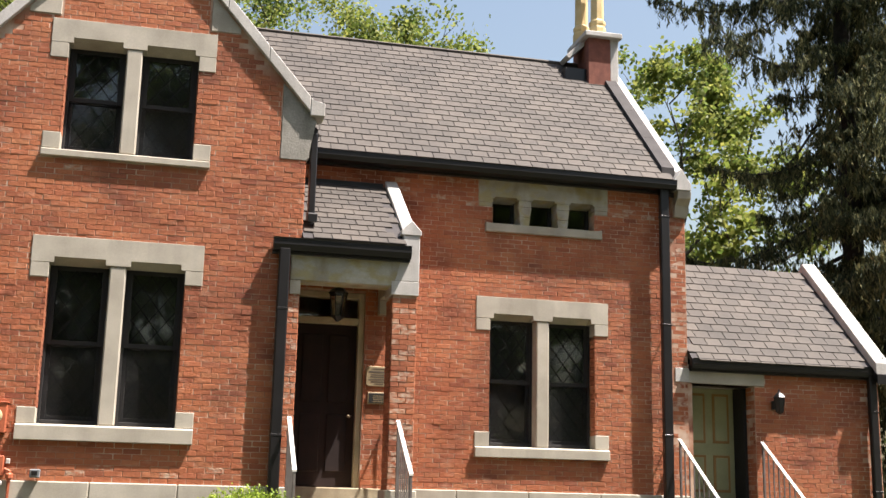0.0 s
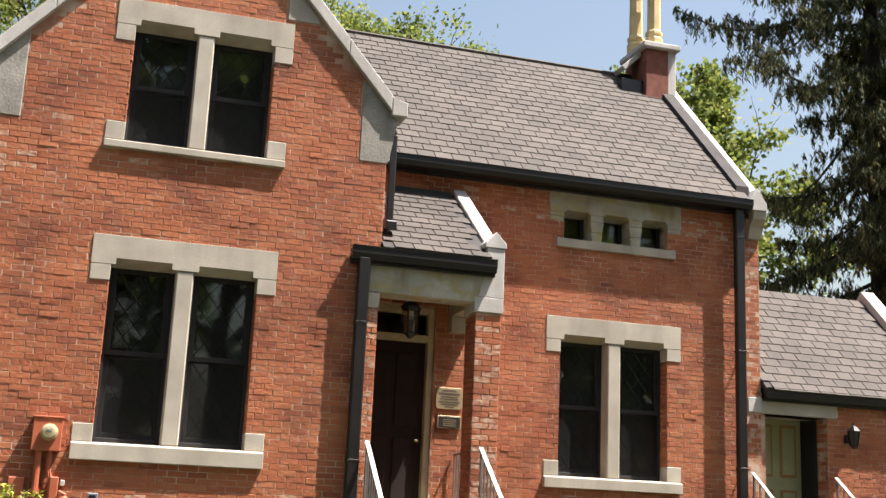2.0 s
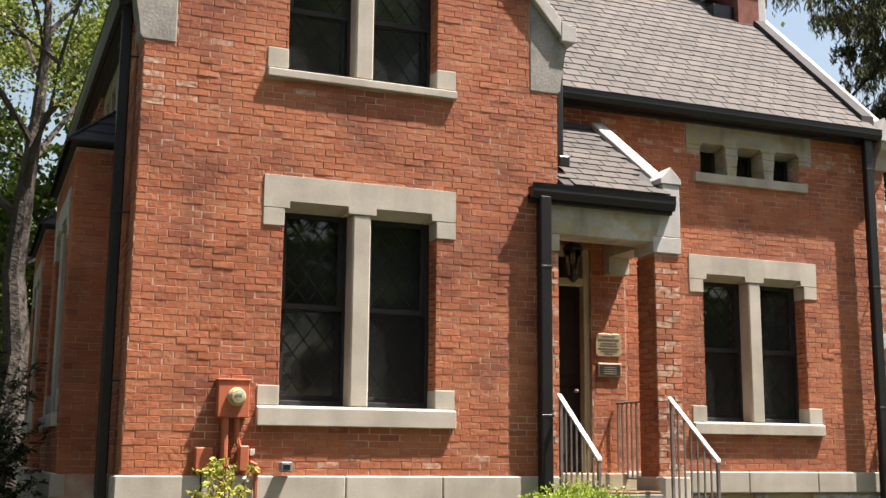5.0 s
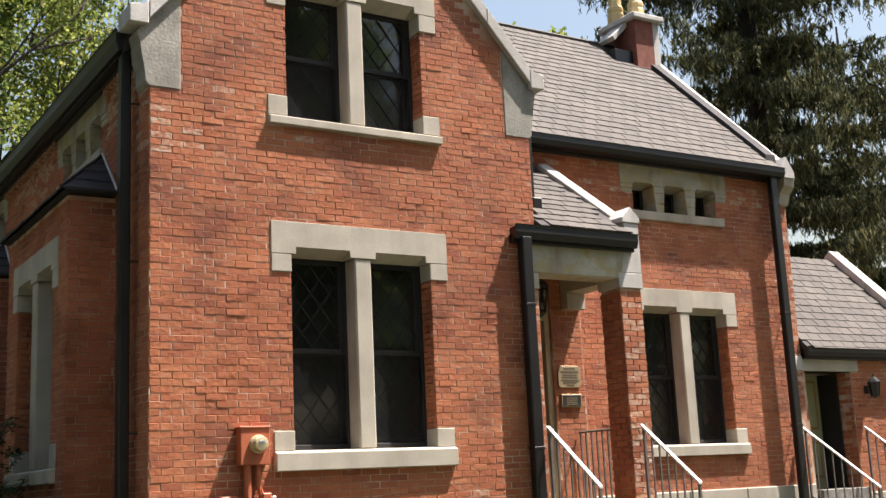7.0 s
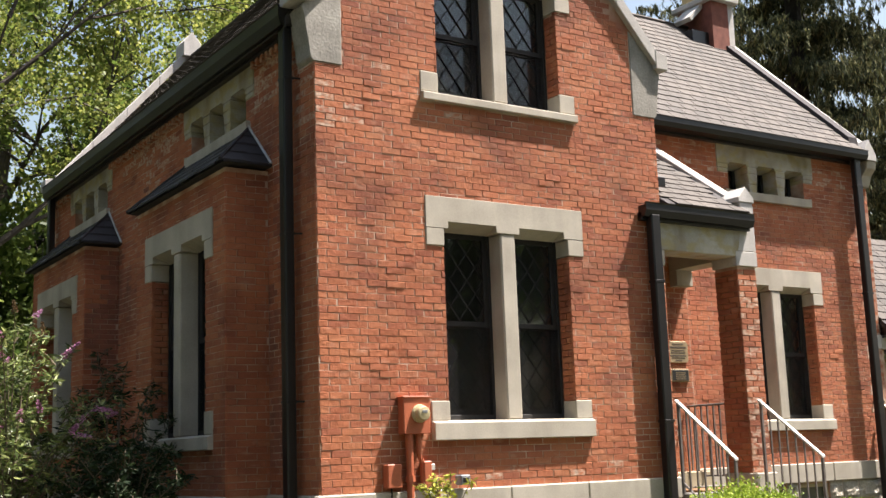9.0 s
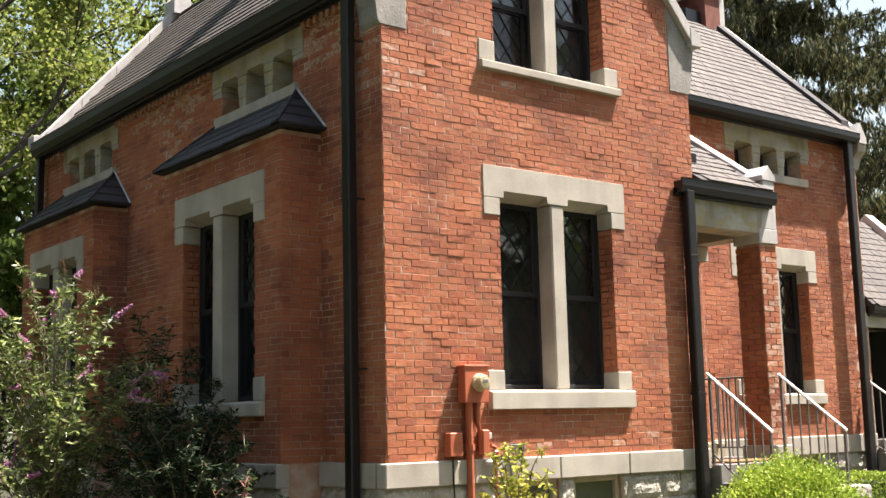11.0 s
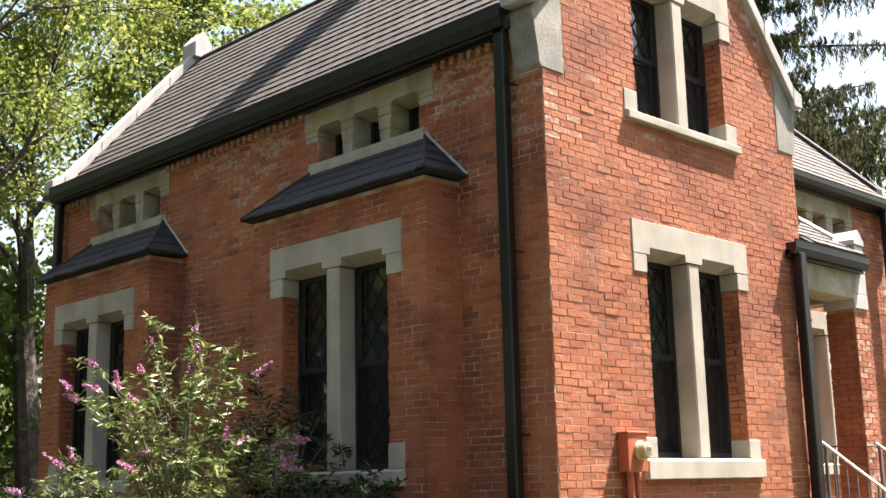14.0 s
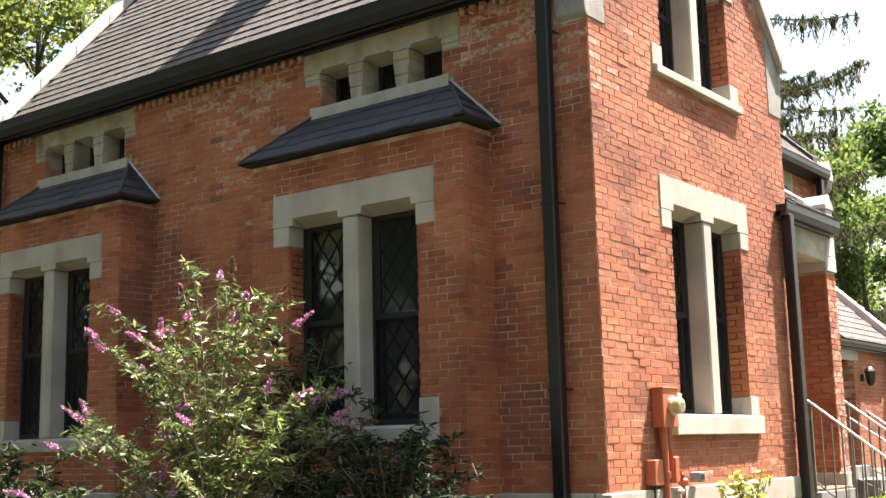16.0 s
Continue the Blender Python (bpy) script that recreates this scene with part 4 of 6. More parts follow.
# copings and kneelers
def rake(owner, fr, c, half, ridge, slope, d0, d1, foot=0.19, thick=0.27, pieces=4):
    """Sloping coping stones on both sides of a gable, ending in level foot stones."""
    for s in (-1, 1):
        for i in range(pieces):
            a, b = half * i / pieces, half * (i + 1) / pieces - 0.004
            pts = [(c + s * a, ridge - slope * a), (c + s * b, ridge - slope * b), (c + s * b, ridge - slope * b - thick), (c + s * a, ridge - slope * a - thick)]
            part("coping_stone", prism(bmesh.new(), fr, pts, d0, d1, 0.008), COPING, owner)
        zt = ridge - slope * half
        pts = [(c + s * half, zt), (c + s * (half + 0.05), zt - 0.06), (c + s * (half + foot), zt - 0.07), (c + s * (half + foot), zt - 0.25), (c + s * half, zt - thick - 0.05)]
        part("coping_foot", prism(bmesh.new(), fr, pts, d0, d1, 0.01), COPING, owner)


RAKE_TOP = 9.26
rake(wall_front, FRONT, XC, 2.24, RAKE_TOP, 1.14, -0.30, 0.07, thick=0.20)
rake(wall_front, Frame((0, YB, 0), (1, 0, 0), (0, -1, 0)), XC, 2.24, RAKE_TOP, 1.14, 0.02, 0.27, thick=0.18)
for s, a in ((-1, XL), (1, XR)):
    inner = -2.51 if s < 0 else 1.285
    pts = [(inner, 5.86), (a, 5.86), (a + s * 0.035, 5.90), (a + s * 0.04, 6.05), (a + s * 0.07, 6.17), (a + s * 0.09, 6.30), (a + s * 0.12, 6.40), (a + s * 0.02, 6.52), (inner, 6.88)]
    # kneelers: weathered grey that also carries the coping's shadow in its colour
    part("kneeler_stone", prism(bmesh.new(), FRONT, pts, -0.30, 0.008, 0.008), WEATHERED_SHADE, wall_front)
    u0, u1 = (0.32, 0.70) if s > 0 else (-1.90, -1.52)
    pts = [(u0, 7.48), (u1, 7.48), (u1, GABLE[1](u1) - 0.02), (u0, GABLE[1](u0) - 0.02)]
    part("gable_stone", prism(bmesh.new(), FRONT, pts, -0.2, 0.012, 0.008), STONE, wall_front)
part("apex_stone", prism(bmesh.new(), Frame((0, YB, 0), (1, 0, 0), (0, -1, 0)), [(XC - 0.16, 9.05), (XC + 0.16, 9.05), (XC + 0.16, 9.30), (XC, 9.50), (XC - 0.16, 9.30)], -0.03, 0.35, 0.01), COPING, wall_front)
# east gable coping of the set-back range
PAR = Frame((XE - 0.12, 0, 0), (0, 1, 0), (1, 0, 0))
n = 4
for s in (-1, 1):
    for i in range(n):
        a, b = 2.92 * i / n, 2.92 * (i + 1) / n - 0.004
        if s < 0:
            a = max(a, 0.25)
        pts = [(MAIN_RIDGE_Y + s * a, 9.52 - 0.975 * a), (MAIN_RIDGE_Y + s * b, 9.52 - 0.975 * b), (MAIN_RIDGE_Y + s * b, 9.52 - 0.975 * b - 0.055), (MAIN_RIDGE_Y + s * a, 9.52 - 0.975 * a - 0.055)]
        part("coping_stone", prism(bmesh.new(), PAR, pts, -0.06, 0.09, 0.01), COPING, wall_end)
        pts = [(MAIN_RIDGE_Y + s * a, 9.54 - 0.963 * a), (MAIN_RIDGE_Y + s * b, 9.54 - 0.963 * b), (MAIN_RIDGE_Y + s * b, 9.52 - 0.975 * b - 0.42), (MAIN_RIDGE_Y + s * a, 9.52 - 0.975 * a - 0.42)]
        part("parapet_flashing", prism(bmesh.new(), PAR, pts, -0.27, -0.062), DECK, wall_end)


def cap_stone(owner, x0, x1, y0_, y1_, z0, ze, za, mat=COPING):
    """A small gabled cap stone with its ridge running back."""
    xm = (x0 + x1) / 2
    fr = Frame((0, y0_, 0), (1, 0, 0), (0, 1, 0))
    part("cap_stone", prism(bmesh.new(), fr, [(x0, z0), (x1, z0), (x1, ze), (xm, za), (x0, ze)], 0, y1_ - y0_, 0.008), mat, owner)


cap_stone(wall_end, XE - 0.29, XE + 0.01, R - 0.24, R + 0.25, 6.34, 6.44, 6.68)
prof = [(R - 0.22, 6.338), (R - 0.2, 6.22), (R - 0.10, 6.13), (R - 0.05, 5.96), (R + 0.2, 5.94), (R + 0.2, 6.338)]
part("kneeler_stone", prism(bmesh.new(), Frame((XE - 0.20, 0, 0), (0, 1, 0), (1, 0, 0)), prof, 0, 0.22, 0.008), STONE, wall_end)
part("quoin_stone", block(SETBACK, 7.44, XE + 0.01, -0.3, 0.012, 3.45, 3.66), COPING, wall_setback)

# chimney at the east gable
chimney = empty("chimney", (7.2, 18.7, 9.0), "brick chimney coloured dark for shade, with stone cap and tall buff clay pots", "chimney")
part("shaft", box(6.95, 7.36, 18.40, 19.2, 8.5, 9.74), DARKBRICK, chimney)
part("side_stone", box(7.362, 7.52, 18.42, 19.2, 8.6, 9.74, 0.012), COPING, chimney)
part("cap_slab", box(6.86, 7.56, 18.31, 19.28, 9.742, 9.84, 0.015), COPING, chimney)
part("shoulder", prism(bmesh.new(), Frame((0, 18.6, 0), (1, 0, 0), (0, 1, 0)), [(6.60, 9.44), (6.66, 9.38), (6.95, 9.66), (6.95, 9.78)], 0, 0.4, 0.006), COPING, chimney)
for px, py in ((7.02, 18.95), (7.20, 18.62)):
    part("chimney_pot", lathe(bmesh.new(), (px, py, 9.84), [(0.155, 0), (0.155, 0.16), (0.135, 0.2), (0.15, 0.24), (0.15, 0.29), (0.118, 0.33), (0.112, 1.05), (0.14, 1.1), (0.15, 1.2), (0.12, 1.24)], 8, math.pi / 8), POT, chimney)
part("flashing", box(6.55, 6.95, 18.5, 18.9, 8.85, 9.18), METAL, chimney)

# tall stack on the wing's ridge, out of sight but for its shadow
stack = empty("chimney", (XC, 18.95, 9.0), "tall brick ridge chimney that shades the wing roof", "chimney")
part("shaft", box(XC - 0.35, XC + 0.35, 18.62, 19.28, 8.6, 12.8), DARKBRICK, stack)

# ---- gutters and downpipes ----
def gutter(name, fr, a, b, z, d0=0.03, d1=0.24, h=0.21, label="dark metal box gutter along the eave"):
    g = empty(name, fr.at((a + b) / 2, d0, z), label, "gutter", "structure")
    prof = [(d0, z - h), (d1 - 0.03, z - h), (d1, z - h * 0.55), (d1, z - 0.012), (d1 + 0.012, z), (d1 - 0.02, z), (d1 - 0.02, z - 0.03), (d0, z - 0.03)]
    bm = bmesh.new()
    p = [bm.verts.new(fr.at(a, d, zz)) for d, zz in prof]
    q = [bm.verts.new(fr.at(b, d, zz)) for d, zz in prof]
    bm.faces.new(p)
    bm.faces.new(q[::-1])
    for i in range(len(p)):
        bm.faces.new((p[i], q[i], q[(i + 1) % len(p)], p[(i + 1) % len(p)]))
    part("trough", bm, METAL, g)
    part("fascia", prism(bmesh.new(), fr, rect(a, b, z - h - 0.035, z - h + 0.06), 0.0, d0 + 0.05, 0.004), METAL, g)
    return g


def downpipe(name, fr, u, d, z0, z1, label, w=0.125, dep=0.10, straps=()):
    g = empty(name, fr.at(u, d, z0), label, "downpipe")
    part("pipe", prism(bmesh.new(), fr, rect(u - w / 2, u + w / 2, z0, z1), d - dep / 2, d + dep / 2, 0.014), METAL, g)
    for z in straps:
        strap = part("strap", prism(bmesh.new(), fr, rect(u - w / 2 - 0.003, u + w / 2 + 0.003, z, z + 0.03), d - dep / 2 - 0.003, d + dep / 2 + 0.003, 0.002), METAL, g)
        part("bracket", tube(bmesh.new(), [fr.at(u + w / 2, d - dep / 2 + 0.01, z + 0.015), fr.at(u + w / 2 + 0.02, -0.02, z + 0.015)], 0.009, 6), METAL, strap)
    return g


gutter("gutter_side", SIDE, -YB + 0.25, -F - 0.27, 6.49)
gutter("gutter_main", SETBACK, XR + 0.02, XE - 0.24, 6.475, 0.03, 0.285, 0.14)
downpipe("downpipe", SIDE, -14.86, 0.12, BASE + 0.3, 6.35, "square dark downpipe on the shaded side wall", straps=(1.4, 2.6, 4.2, 5.75))
downpipe("downpipe", SIDE, -23.38, 0.12, 2.0, 6.35, "square dark downpipe at the rear corner", straps=(5.3,))
downpipe("downpipe", SETBACK, 7.24, 0.155, BASE + 0.3, 6.4, "square dark downpipe on the set-back wall", w=0.14, dep=0.1, straps=(2.62, 4.25, 5.9))


# ---- porch ----
PX0, PX1 = 2.80, 3.13
pier = tagged(part("wall_porch_pier", box(PX0 + 0.012, PX1 - 0.012, F + 0.008, F + 0.36, BASE, 4.19, 0), MORTAR, None), "square red brick porch pier with pale worn bricks", "pier", kind="structure")
brickwork(pier, FRONT, PX0 + 0.004, PX1 - 0.004, WT, flat(4.2), [], (PX0, PX1, 1.7, 4.2), 61, 0.0, [(PX0, PX1, 1.7, 4.3, 0.5)])
brickwork(pier, Frame((PX0, 0, 0), (0, -1, 0), (-1, 0, 0)), -F - 0.372, -F - 0.004, WT, flat(4.2), [], None, 62)
brickwork(pier, Frame((PX1, 0, 0), (0, 1, 0), (1, 0, 0)), F + 0.004, F + 0.372, WT, flat(4.2), [], None, 63)
part("pad_stone", block(FRONT, PX0 - 0.02, PX1 + 0.012, -0.38, 0.02, 4.19, 4.37), COPING, pier)
part("pad_stone", prism(bmesh.new(), FRONT, [(PX0 + 0.02, 4.372), (PX1 + 0.012, 4.372), (PX1 + 0.012, 4.98), (PX0 + 0.12, 4.98), (PX0 + 0.12, 4.7)], -0.38, 0.018, 0.008), COPING, pier)
cap_stone(pier, PX0 + 0.09, PX1 + 0.03, F - 0.03, F + 0.30, 4.98, 5.04, 5.18)
part("base_stone", block(FRONT, PX0 - 0.03, PX1 + 0.04, -0.42, 0.05, 1.30, WT - 0.005, 0.012), STONE, pier)
part("porch_lintel", prism(bmesh.new(), FRONT, [(XR - 0.13, 4.30), (PX0 + 0.02, 4.30), (PX0 + 0.02, 4.37), (PX0 + 0.12, 4.66), (PX0 + 0.12, 4.70), (XR - 0.13, 4.70)], -0.32, 0.016, 0.01), LICHEN, pier)
part("jamb_stone", block(FRONT, XR - 0.13, XR + 0.006, -0.3, 0.015, 4.12, 4.297), STONE, pier)
PSIDE = Frame((PX1, 0, 0), (0, 1, 0), (1, 0, 0))
part("side_lintel", block(PSIDE, F + 0.38, VEST, -0.30, 0.0, 4.30, 4.75), STONE, pier)
part("corbel_stone", block(PSIDE, VEST - 0.14, VEST, -0.30, -0.02, 4.10, 4.297), STONE, pier)

wall_porch = wall("wall_porch_back", PORCHBACK, XR, PX1, BASE, flat(5.6), [(1.66, 2.66, 1.77, 4.40)], "red brick wall behind the porch beside the door")
brickwork(wall_porch, PORCHBACK, XR + 0.01, PX1 - 0.004, WT, flat(4.75), [(1.60, 2.66, 1.0, 4.42)], (2.6, 3.2, 1.7, 4.4), 64)
cheek = Frame((PX1, 0, 0), (0, 1, 0), (1, 0, 0))
part("cheek", box(PX1 - 0.3, PX1 - 0.012, VEST + 0.012, R, BASE, 5.62, 0), MORTAR, wall_porch)
brickwork(wall_porch, cheek, VEST + 0.006, R, WT, flat(5.66), [], None, 65)
part("porch_cheek_wall", box(PX1 - 0.22, PX1 - 0.012, F + 0.33, VEST + 0.05, 4.75, 4.95, 0), MORTAR, wall_porch)
brickwork(wall_porch, cheek, F + 0.33, R, 4.752, ((), lambda u: 5.0 + 0.66 * (u - F - 0.2)), [], None, 66)

PSL = 0.69
py0, pz0 = F - 0.12, 4.83
roof_porch = slab("roof_porch", [(XR, py0, pz0), (PX1 - 0.2, py0, pz0), (PX1 - 0.2, R, pz0 + PSL * (R - py0)), (XR, R, pz0 + PSL * (R - py0))], 0.1, "small lean-to slate roof over the porch")
slates(roof_porch, (XR + 0.02, py0 - 0.02, pz0 - 0.01), (1, 0, 0), (0, 1, PSL), PX1 - 0.2 - XR, 2.05, lambda p: XR + 0.1 < p.x < PX1 - 0.28, 100, 0.185, 0.24, 54)
part("flashing", box(XR, PX1 - 0.2, R - 0.03, R - 0.006, pz0 + PSL * (R - py0) - 0.14, pz0 + PSL * (R - py0) + 0.04), METAL, roof_porch)
fr = Frame((PX1 - 0.24, 0, 0), (0, 1, 0), (1, 0, 0))
za, zb = 5.02, 6.08
part("coping", prism(bmesh.new(), fr, [(F + 0.2, za - 0.02), (R, zb - 0.02), (R, zb + 0.07), (F + 0.2, za + 0.07)], 0.07, 0.25, 0.012), COPING, roof_porch)
part("coping_flashing", prism(bmesh.new(), fr, [(F + 0.2, za - 0.2), (R, zb - 0.24), (R, zb - 0.02), (F + 0.2, za - 0.02)], 0.03, 0.09), METAL, roof_porch)
gutter("gutter_porch", FRONT, 1.25, PX1 - 0.12, 4.81, 0.02, 0.15, 0.16, "dark box gutter over the porch lintel")
part("porch_ceiling", box(XR, PX1 - 0.3, F + 0.32, VEST, 4.60, 4.63, 0), TANWOOD, roof_porch)
downpipe("downpipe", FRONT, 1.40, 0.09, BASE + 0.3, 4.68, "square dark downpipe at the porch corner", w=0.135, dep=0.11, straps=(2.35, 3.9))
dp = downpipe("downpipe", INNER, 14.72, 0.12, 5.18, 6.3, "short dark downpipe emptying on the porch roof", w=0.11, dep=0.09)
part("shoe", prism(bmesh.new(), INNER, [(14.57, 5.08), (14.78, 5.14), (14.78, 5.26), (14.57, 5.2)], 0.06, 0.19, 0.01), METAL, dp)

# front door in its frame
door = empty("door_1", (2.15, VEST + 0.1, 1.78), "dark brown panelled front door with a transom light", "door", "structure")
DF = Frame((0, VEST + 0.14, 0), (1, 0, 0), (0, -1, 0))
for u0, u1, z0, z1 in ((1.66, 1.74, 1.77, 4.40), (2.58, 2.66, 1.77, 4.40), (1.74, 2.58, 4.32, 4.40), (1.74, 2.58, 3.96, 4.05)):
    part("door_frame", block(DF, u0, u1, -0.06, 0.10, z0, z1, 0.008), TANWOOD, door)
leaf = part("door_leaf", block(DF, 1.74, 2.58, -0.05, 0.0, 1.79, 3.96), DOORWOOD, door)
for u0, u1 in ((1.84, 2.12), (2.20, 2.48)):
    for z0, z1 in ((1.98, 2.75), (2.90, 3.82)):
        part("panel", block(DF, u0, u1, -0.01, 0.018, z0, z1, 0.014), DOORWOOD, leaf)
part("knob", lathe(bmesh.new(), (2.50, VEST + 0.09, 2.72), [(0.01, -0.02), (0.028, -0.01), (0.03, 0.01), (0.012, 0.025)], 10), BRASS, leaf)
part("transom_pane", prism(bmesh.new(), DF, rect(1.74, 2.58, 4.05, 4.32), -0.02, -0.014), GLASS, door).visible_shadow = False

# hanging lantern
lantern = empty("porch_lantern", (2.23, 15.31, 4.6), "black six-sided metal porch lantern hanging from the ceiling", "lantern")
part("rod", tube(bmesh.new(), [(2.23, 15.31, 4.42), (2.23, 15.31, 4.6)], 0.008, 6), METAL, lantern)
part("roof", lathe(bmesh.new(), (2.23, 15.31, 4.30), [(0.13, 0), (0.135, 0.015), (0.09, 0.07), (0.05, 0.09), (0.045, 0.12), (0.015, 0.14)], 6), METAL, lantern)
for k in range(6):
    a = k * math.pi / 3
    c0, c1 = (math.cos(a), math.sin(a))
    part("bar", tube(bmesh.new(), [(2.23 + 0.115 * c0, 15.31 + 0.115 * c1, 4.30), (2.23 + 0.075 * c0, 15.31 + 0.075 * c1, 4.0)], 0.008, 5), METAL, lantern)
part("base", lathe(bmesh.new(), (2.23, 15.31, 3.93), [(0.02, 0), (0.05, 0.03), (0.085, 0.06), (0.085, 0.075), (0.03, 0.08)], 6), METAL, lantern)
part("glass", lathe(bmesh.new(), (2.23, 15.31, 4.0), [(0.066, 0.01), (0.106, 0.3)], 6), GLASS, lantern)

# wall plaques with bars for writing
plaque = tagged(part("wall_plaque", prism(bmesh.new(), PORCHBACK, [(2.70, 3.16), (2.73, 3.13), (3.02, 3.13), (3.05, 3.16), (3.05, 3.37), (3.02, 3.40), (2.73, 3.40), (2.70, 3.37)], 0.003, 0.025, 0.004), BRASS, None), "pale brass commemorative plaque screwed to the brick", "plaque")
for i, (z, hw, hh) in enumerate(((3.365, 0.09, 0.006), (3.325, 0.14, 0.011), (3.285, 0.11, 0.006), (3.255, 0.12, 0.006), (3.22, 0.14, 0.007), (3.19, 0.11, 0.006), (3.16, 0.06, 0.005))):
    part("text_bar", block(PORCHBACK, 2.875 - hw, 2.875 + hw, 0.0255, 0.0275, z - hh, z + hh, 0), DARKBAR, plaque)
plaque = tagged(part("wall_plaque", block(PORCHBACK, 2.73, 3.04, 0.003, 0.03, 2.89, 3.05, 0.004), BRASS, None), "small black plaque with a brass rim on the brick", "plaque")
plate = part("plate", block(PORCHBACK, 2.745, 3.025, 0.028, 0.033, 2.905, 3.035, 0.002), BLACKPLATE, plaque)
for z in (3.00, 2.975, 2.95, 2.925):
    part("text_bar", block(PORCHBACK, 2.80, 2.97, 0.0335, 0.035, z - 0.004, z + 0.004, 0), BRASS, plate)

# landing and steps
def steps(name, x0, x1, y_top, z_top, count, tread, rise, y_back, label):
    st = empty(name, ((x0 + x1) / 2, y_top, BASE), label, "steps", "structure")
    part("landing", box(x0, x1, y_top, y_back, BASE, z_top, 0.012), STEP, st)
    for i in range(count):
        ya = y_top - tread * (i + 1)
        part("step", box(x0 + 0.01, x1 - 0.01, ya, y_top - tread * i - 0.003, BASE, z_top - rise * (i + 1), 0.012), STEP, st)
    return st


st = steps("steps_porch", XR + 0.005, PX0 - 0.035, 14.33, 1.575, 4, 0.26, 0.20, VEST - 0.02, "worn grey stone steps up to the porch")
part("threshold", box(XR + 0.01, PX1 - 0.02, VEST - 0.24, VEST + 0.14, 1.3, 1.775, 0.012), BUFFSTONE, st)
part("cheek_stone", box(PX0 + 0.02, PX1 + 0.06, 13.45, F - 0.055, BASE, 1.30, 0.02), RUBBLE, st)
doormat = tagged(part("doormat", box(1.80, 2.74, 14.34, 14.95, 1.577, 1.605, 0.008), MAT, None), "worn brown doormat on the porch landing", "doormat")


def railing(name, p_hi, p_lo, floor_hi, floor_lo, label, n=7):
    """A sloping stair rail: flat handrail, posts, balusters and a bottom bar."""
    a, b = Vector(p_hi), Vector(p_lo)
    r = empty(name, (a.x, a.y, floor_hi), label, "railing", group="stair railings")
    bm = bmesh.new()
    for s, q in ((-0.024, -0.012), (0.024, -0.012), (0.024, 0.012), (-0.024, 0.012)):
        bm.verts.new(a + Vector((s, 0.03, q)))
        bm.verts.new(b + Vector((s, -0.02, q)))
    bm.verts.ensure_lookup_table()
    v = bm.verts
    for i in range(4):
        j = (i + 1) % 4
        bm.faces.new((v[2 * i], v[2 * i + 1], v[2 * j + 1], v[2 * j]))
    bm.faces.new((v[0], v[2], v[4], v[6]))
    bm.faces.new((v[7], v[5], v[3], v[1]))
    part("handrail", bm, HANDRAIL, r)
    la, lb = Vector((a.x, a.y, floor_hi + 0.12)), Vector((b.x, b.y, floor_lo + 0.12))
    part("bottom_bar", tube(bmesh.new(), [la, lb], 0.012, 6), IRON, r)
    part("post", box(a.x - 0.016, a.x + 0.016, a.y - 0.016, a.y + 0.016, floor_hi, a.z - 0.01, 0.003), IRON, r)
    part("post", box(b.x - 0.016, b.x + 0.016, b.y - 0.016, b.y + 0.016, floor_lo, b.z - 0.01, 0.003), IRON, r)
    for i in range(1, n):
        f = i / n
        lo, hi = la.lerp(lb, f), a.lerp(b, f)
        part("baluster", box(lo.x - 0.008, lo.x + 0.008, lo.y - 0.008, lo.y + 0.008, lo.z, hi.z - 0.01, 0), IRON, r)
    return r


railing("stair_railing", (1.555, 14.36, 2.585), (1.555, 13.58, 1.93), 1.57, 0.95, "iron stair railing with a pale handrail beside the porch steps")
railing("stair_railing", (2.91, 14.39, 2.59), (2.91, 13.57, 1.92), 1.30, 0.95, "iron stair railing with a pale handrail on the steps' stone cheek")
# level side railing of the porch
sr = empty("porch_railing", (2.95, 15.2, 1.6), "level iron railing closing the porch's open side", "railing", group="stair railings")
part("top_bar", tube(bmesh.new(), [(2.97, 14.86, 2.58), (2.97, VEST - 0.02, 2.58)], 0.014, 6), IRON, sr)
part("bottom_bar", tube(bmesh.new(), [(2.97, 14.86, 1.72), (2.97, VEST - 0.02, 1.72)], 0.012, 6), IRON, sr)
for i in range(8):
    y = 14.90 + i * 0.103
    part("baluster", box(2.961, 2.979, y - 0.009, y + 0.009, 1.60 if i in (0, 7) else 1.72, 2.575, 0), IRON, sr)
part("porch_floor_edge", box(PX0 - 0.03, PX1, F + 0.44, VEST - 0.02, BASE, 1.60, 0.01), STEP, st)

# ---- annex ----
AY = R + 0.02
ANNEX = Frame((0, AY, 0), (1, 0, 0), (0, -1, 0))
wall_annex = wall("wall_annex", ANNEX, XE + 0.01, AX, BASE, flat(3.72), [(7.72, 8.74, 1.70, 3.44)], "low red brick annex wall beside the set-back range")
brickwork(wall_annex, ANNEX, XE + 0.006, AX, 1.62, flat(3.72), [(7.55, 8.74, 1.5, 3.44), (7.5, 8.90, 3.44, 3.64)], (8.7, 10.8, 1.7, 3.7), 71, 0.2)
part("door_lintel", block(ANNEX, XE + 0.005, 8.90, -0.3, 0.03, 3.44, 3.64, 0.01), STONE, wall_annex)
REV = Frame((8.74, 0, 0), (0, -1, 0), (-1, 0, 0))
part("recess_cheek", box(8.75, 9.0, AY + 0.3, AY + 0.66, BASE, 3.6, 0), MORTAR, wall_annex)
brickwork(wall_annex, REV, -AY - 0.62, -AY - 0.012, 1.70, flat(3.44), [], None, 72)
part("recess_head", box(7.66, 8.9, AY + 0.3, AY + 0.7, 3.44, 3.6, 0), STONE, wall_annex)
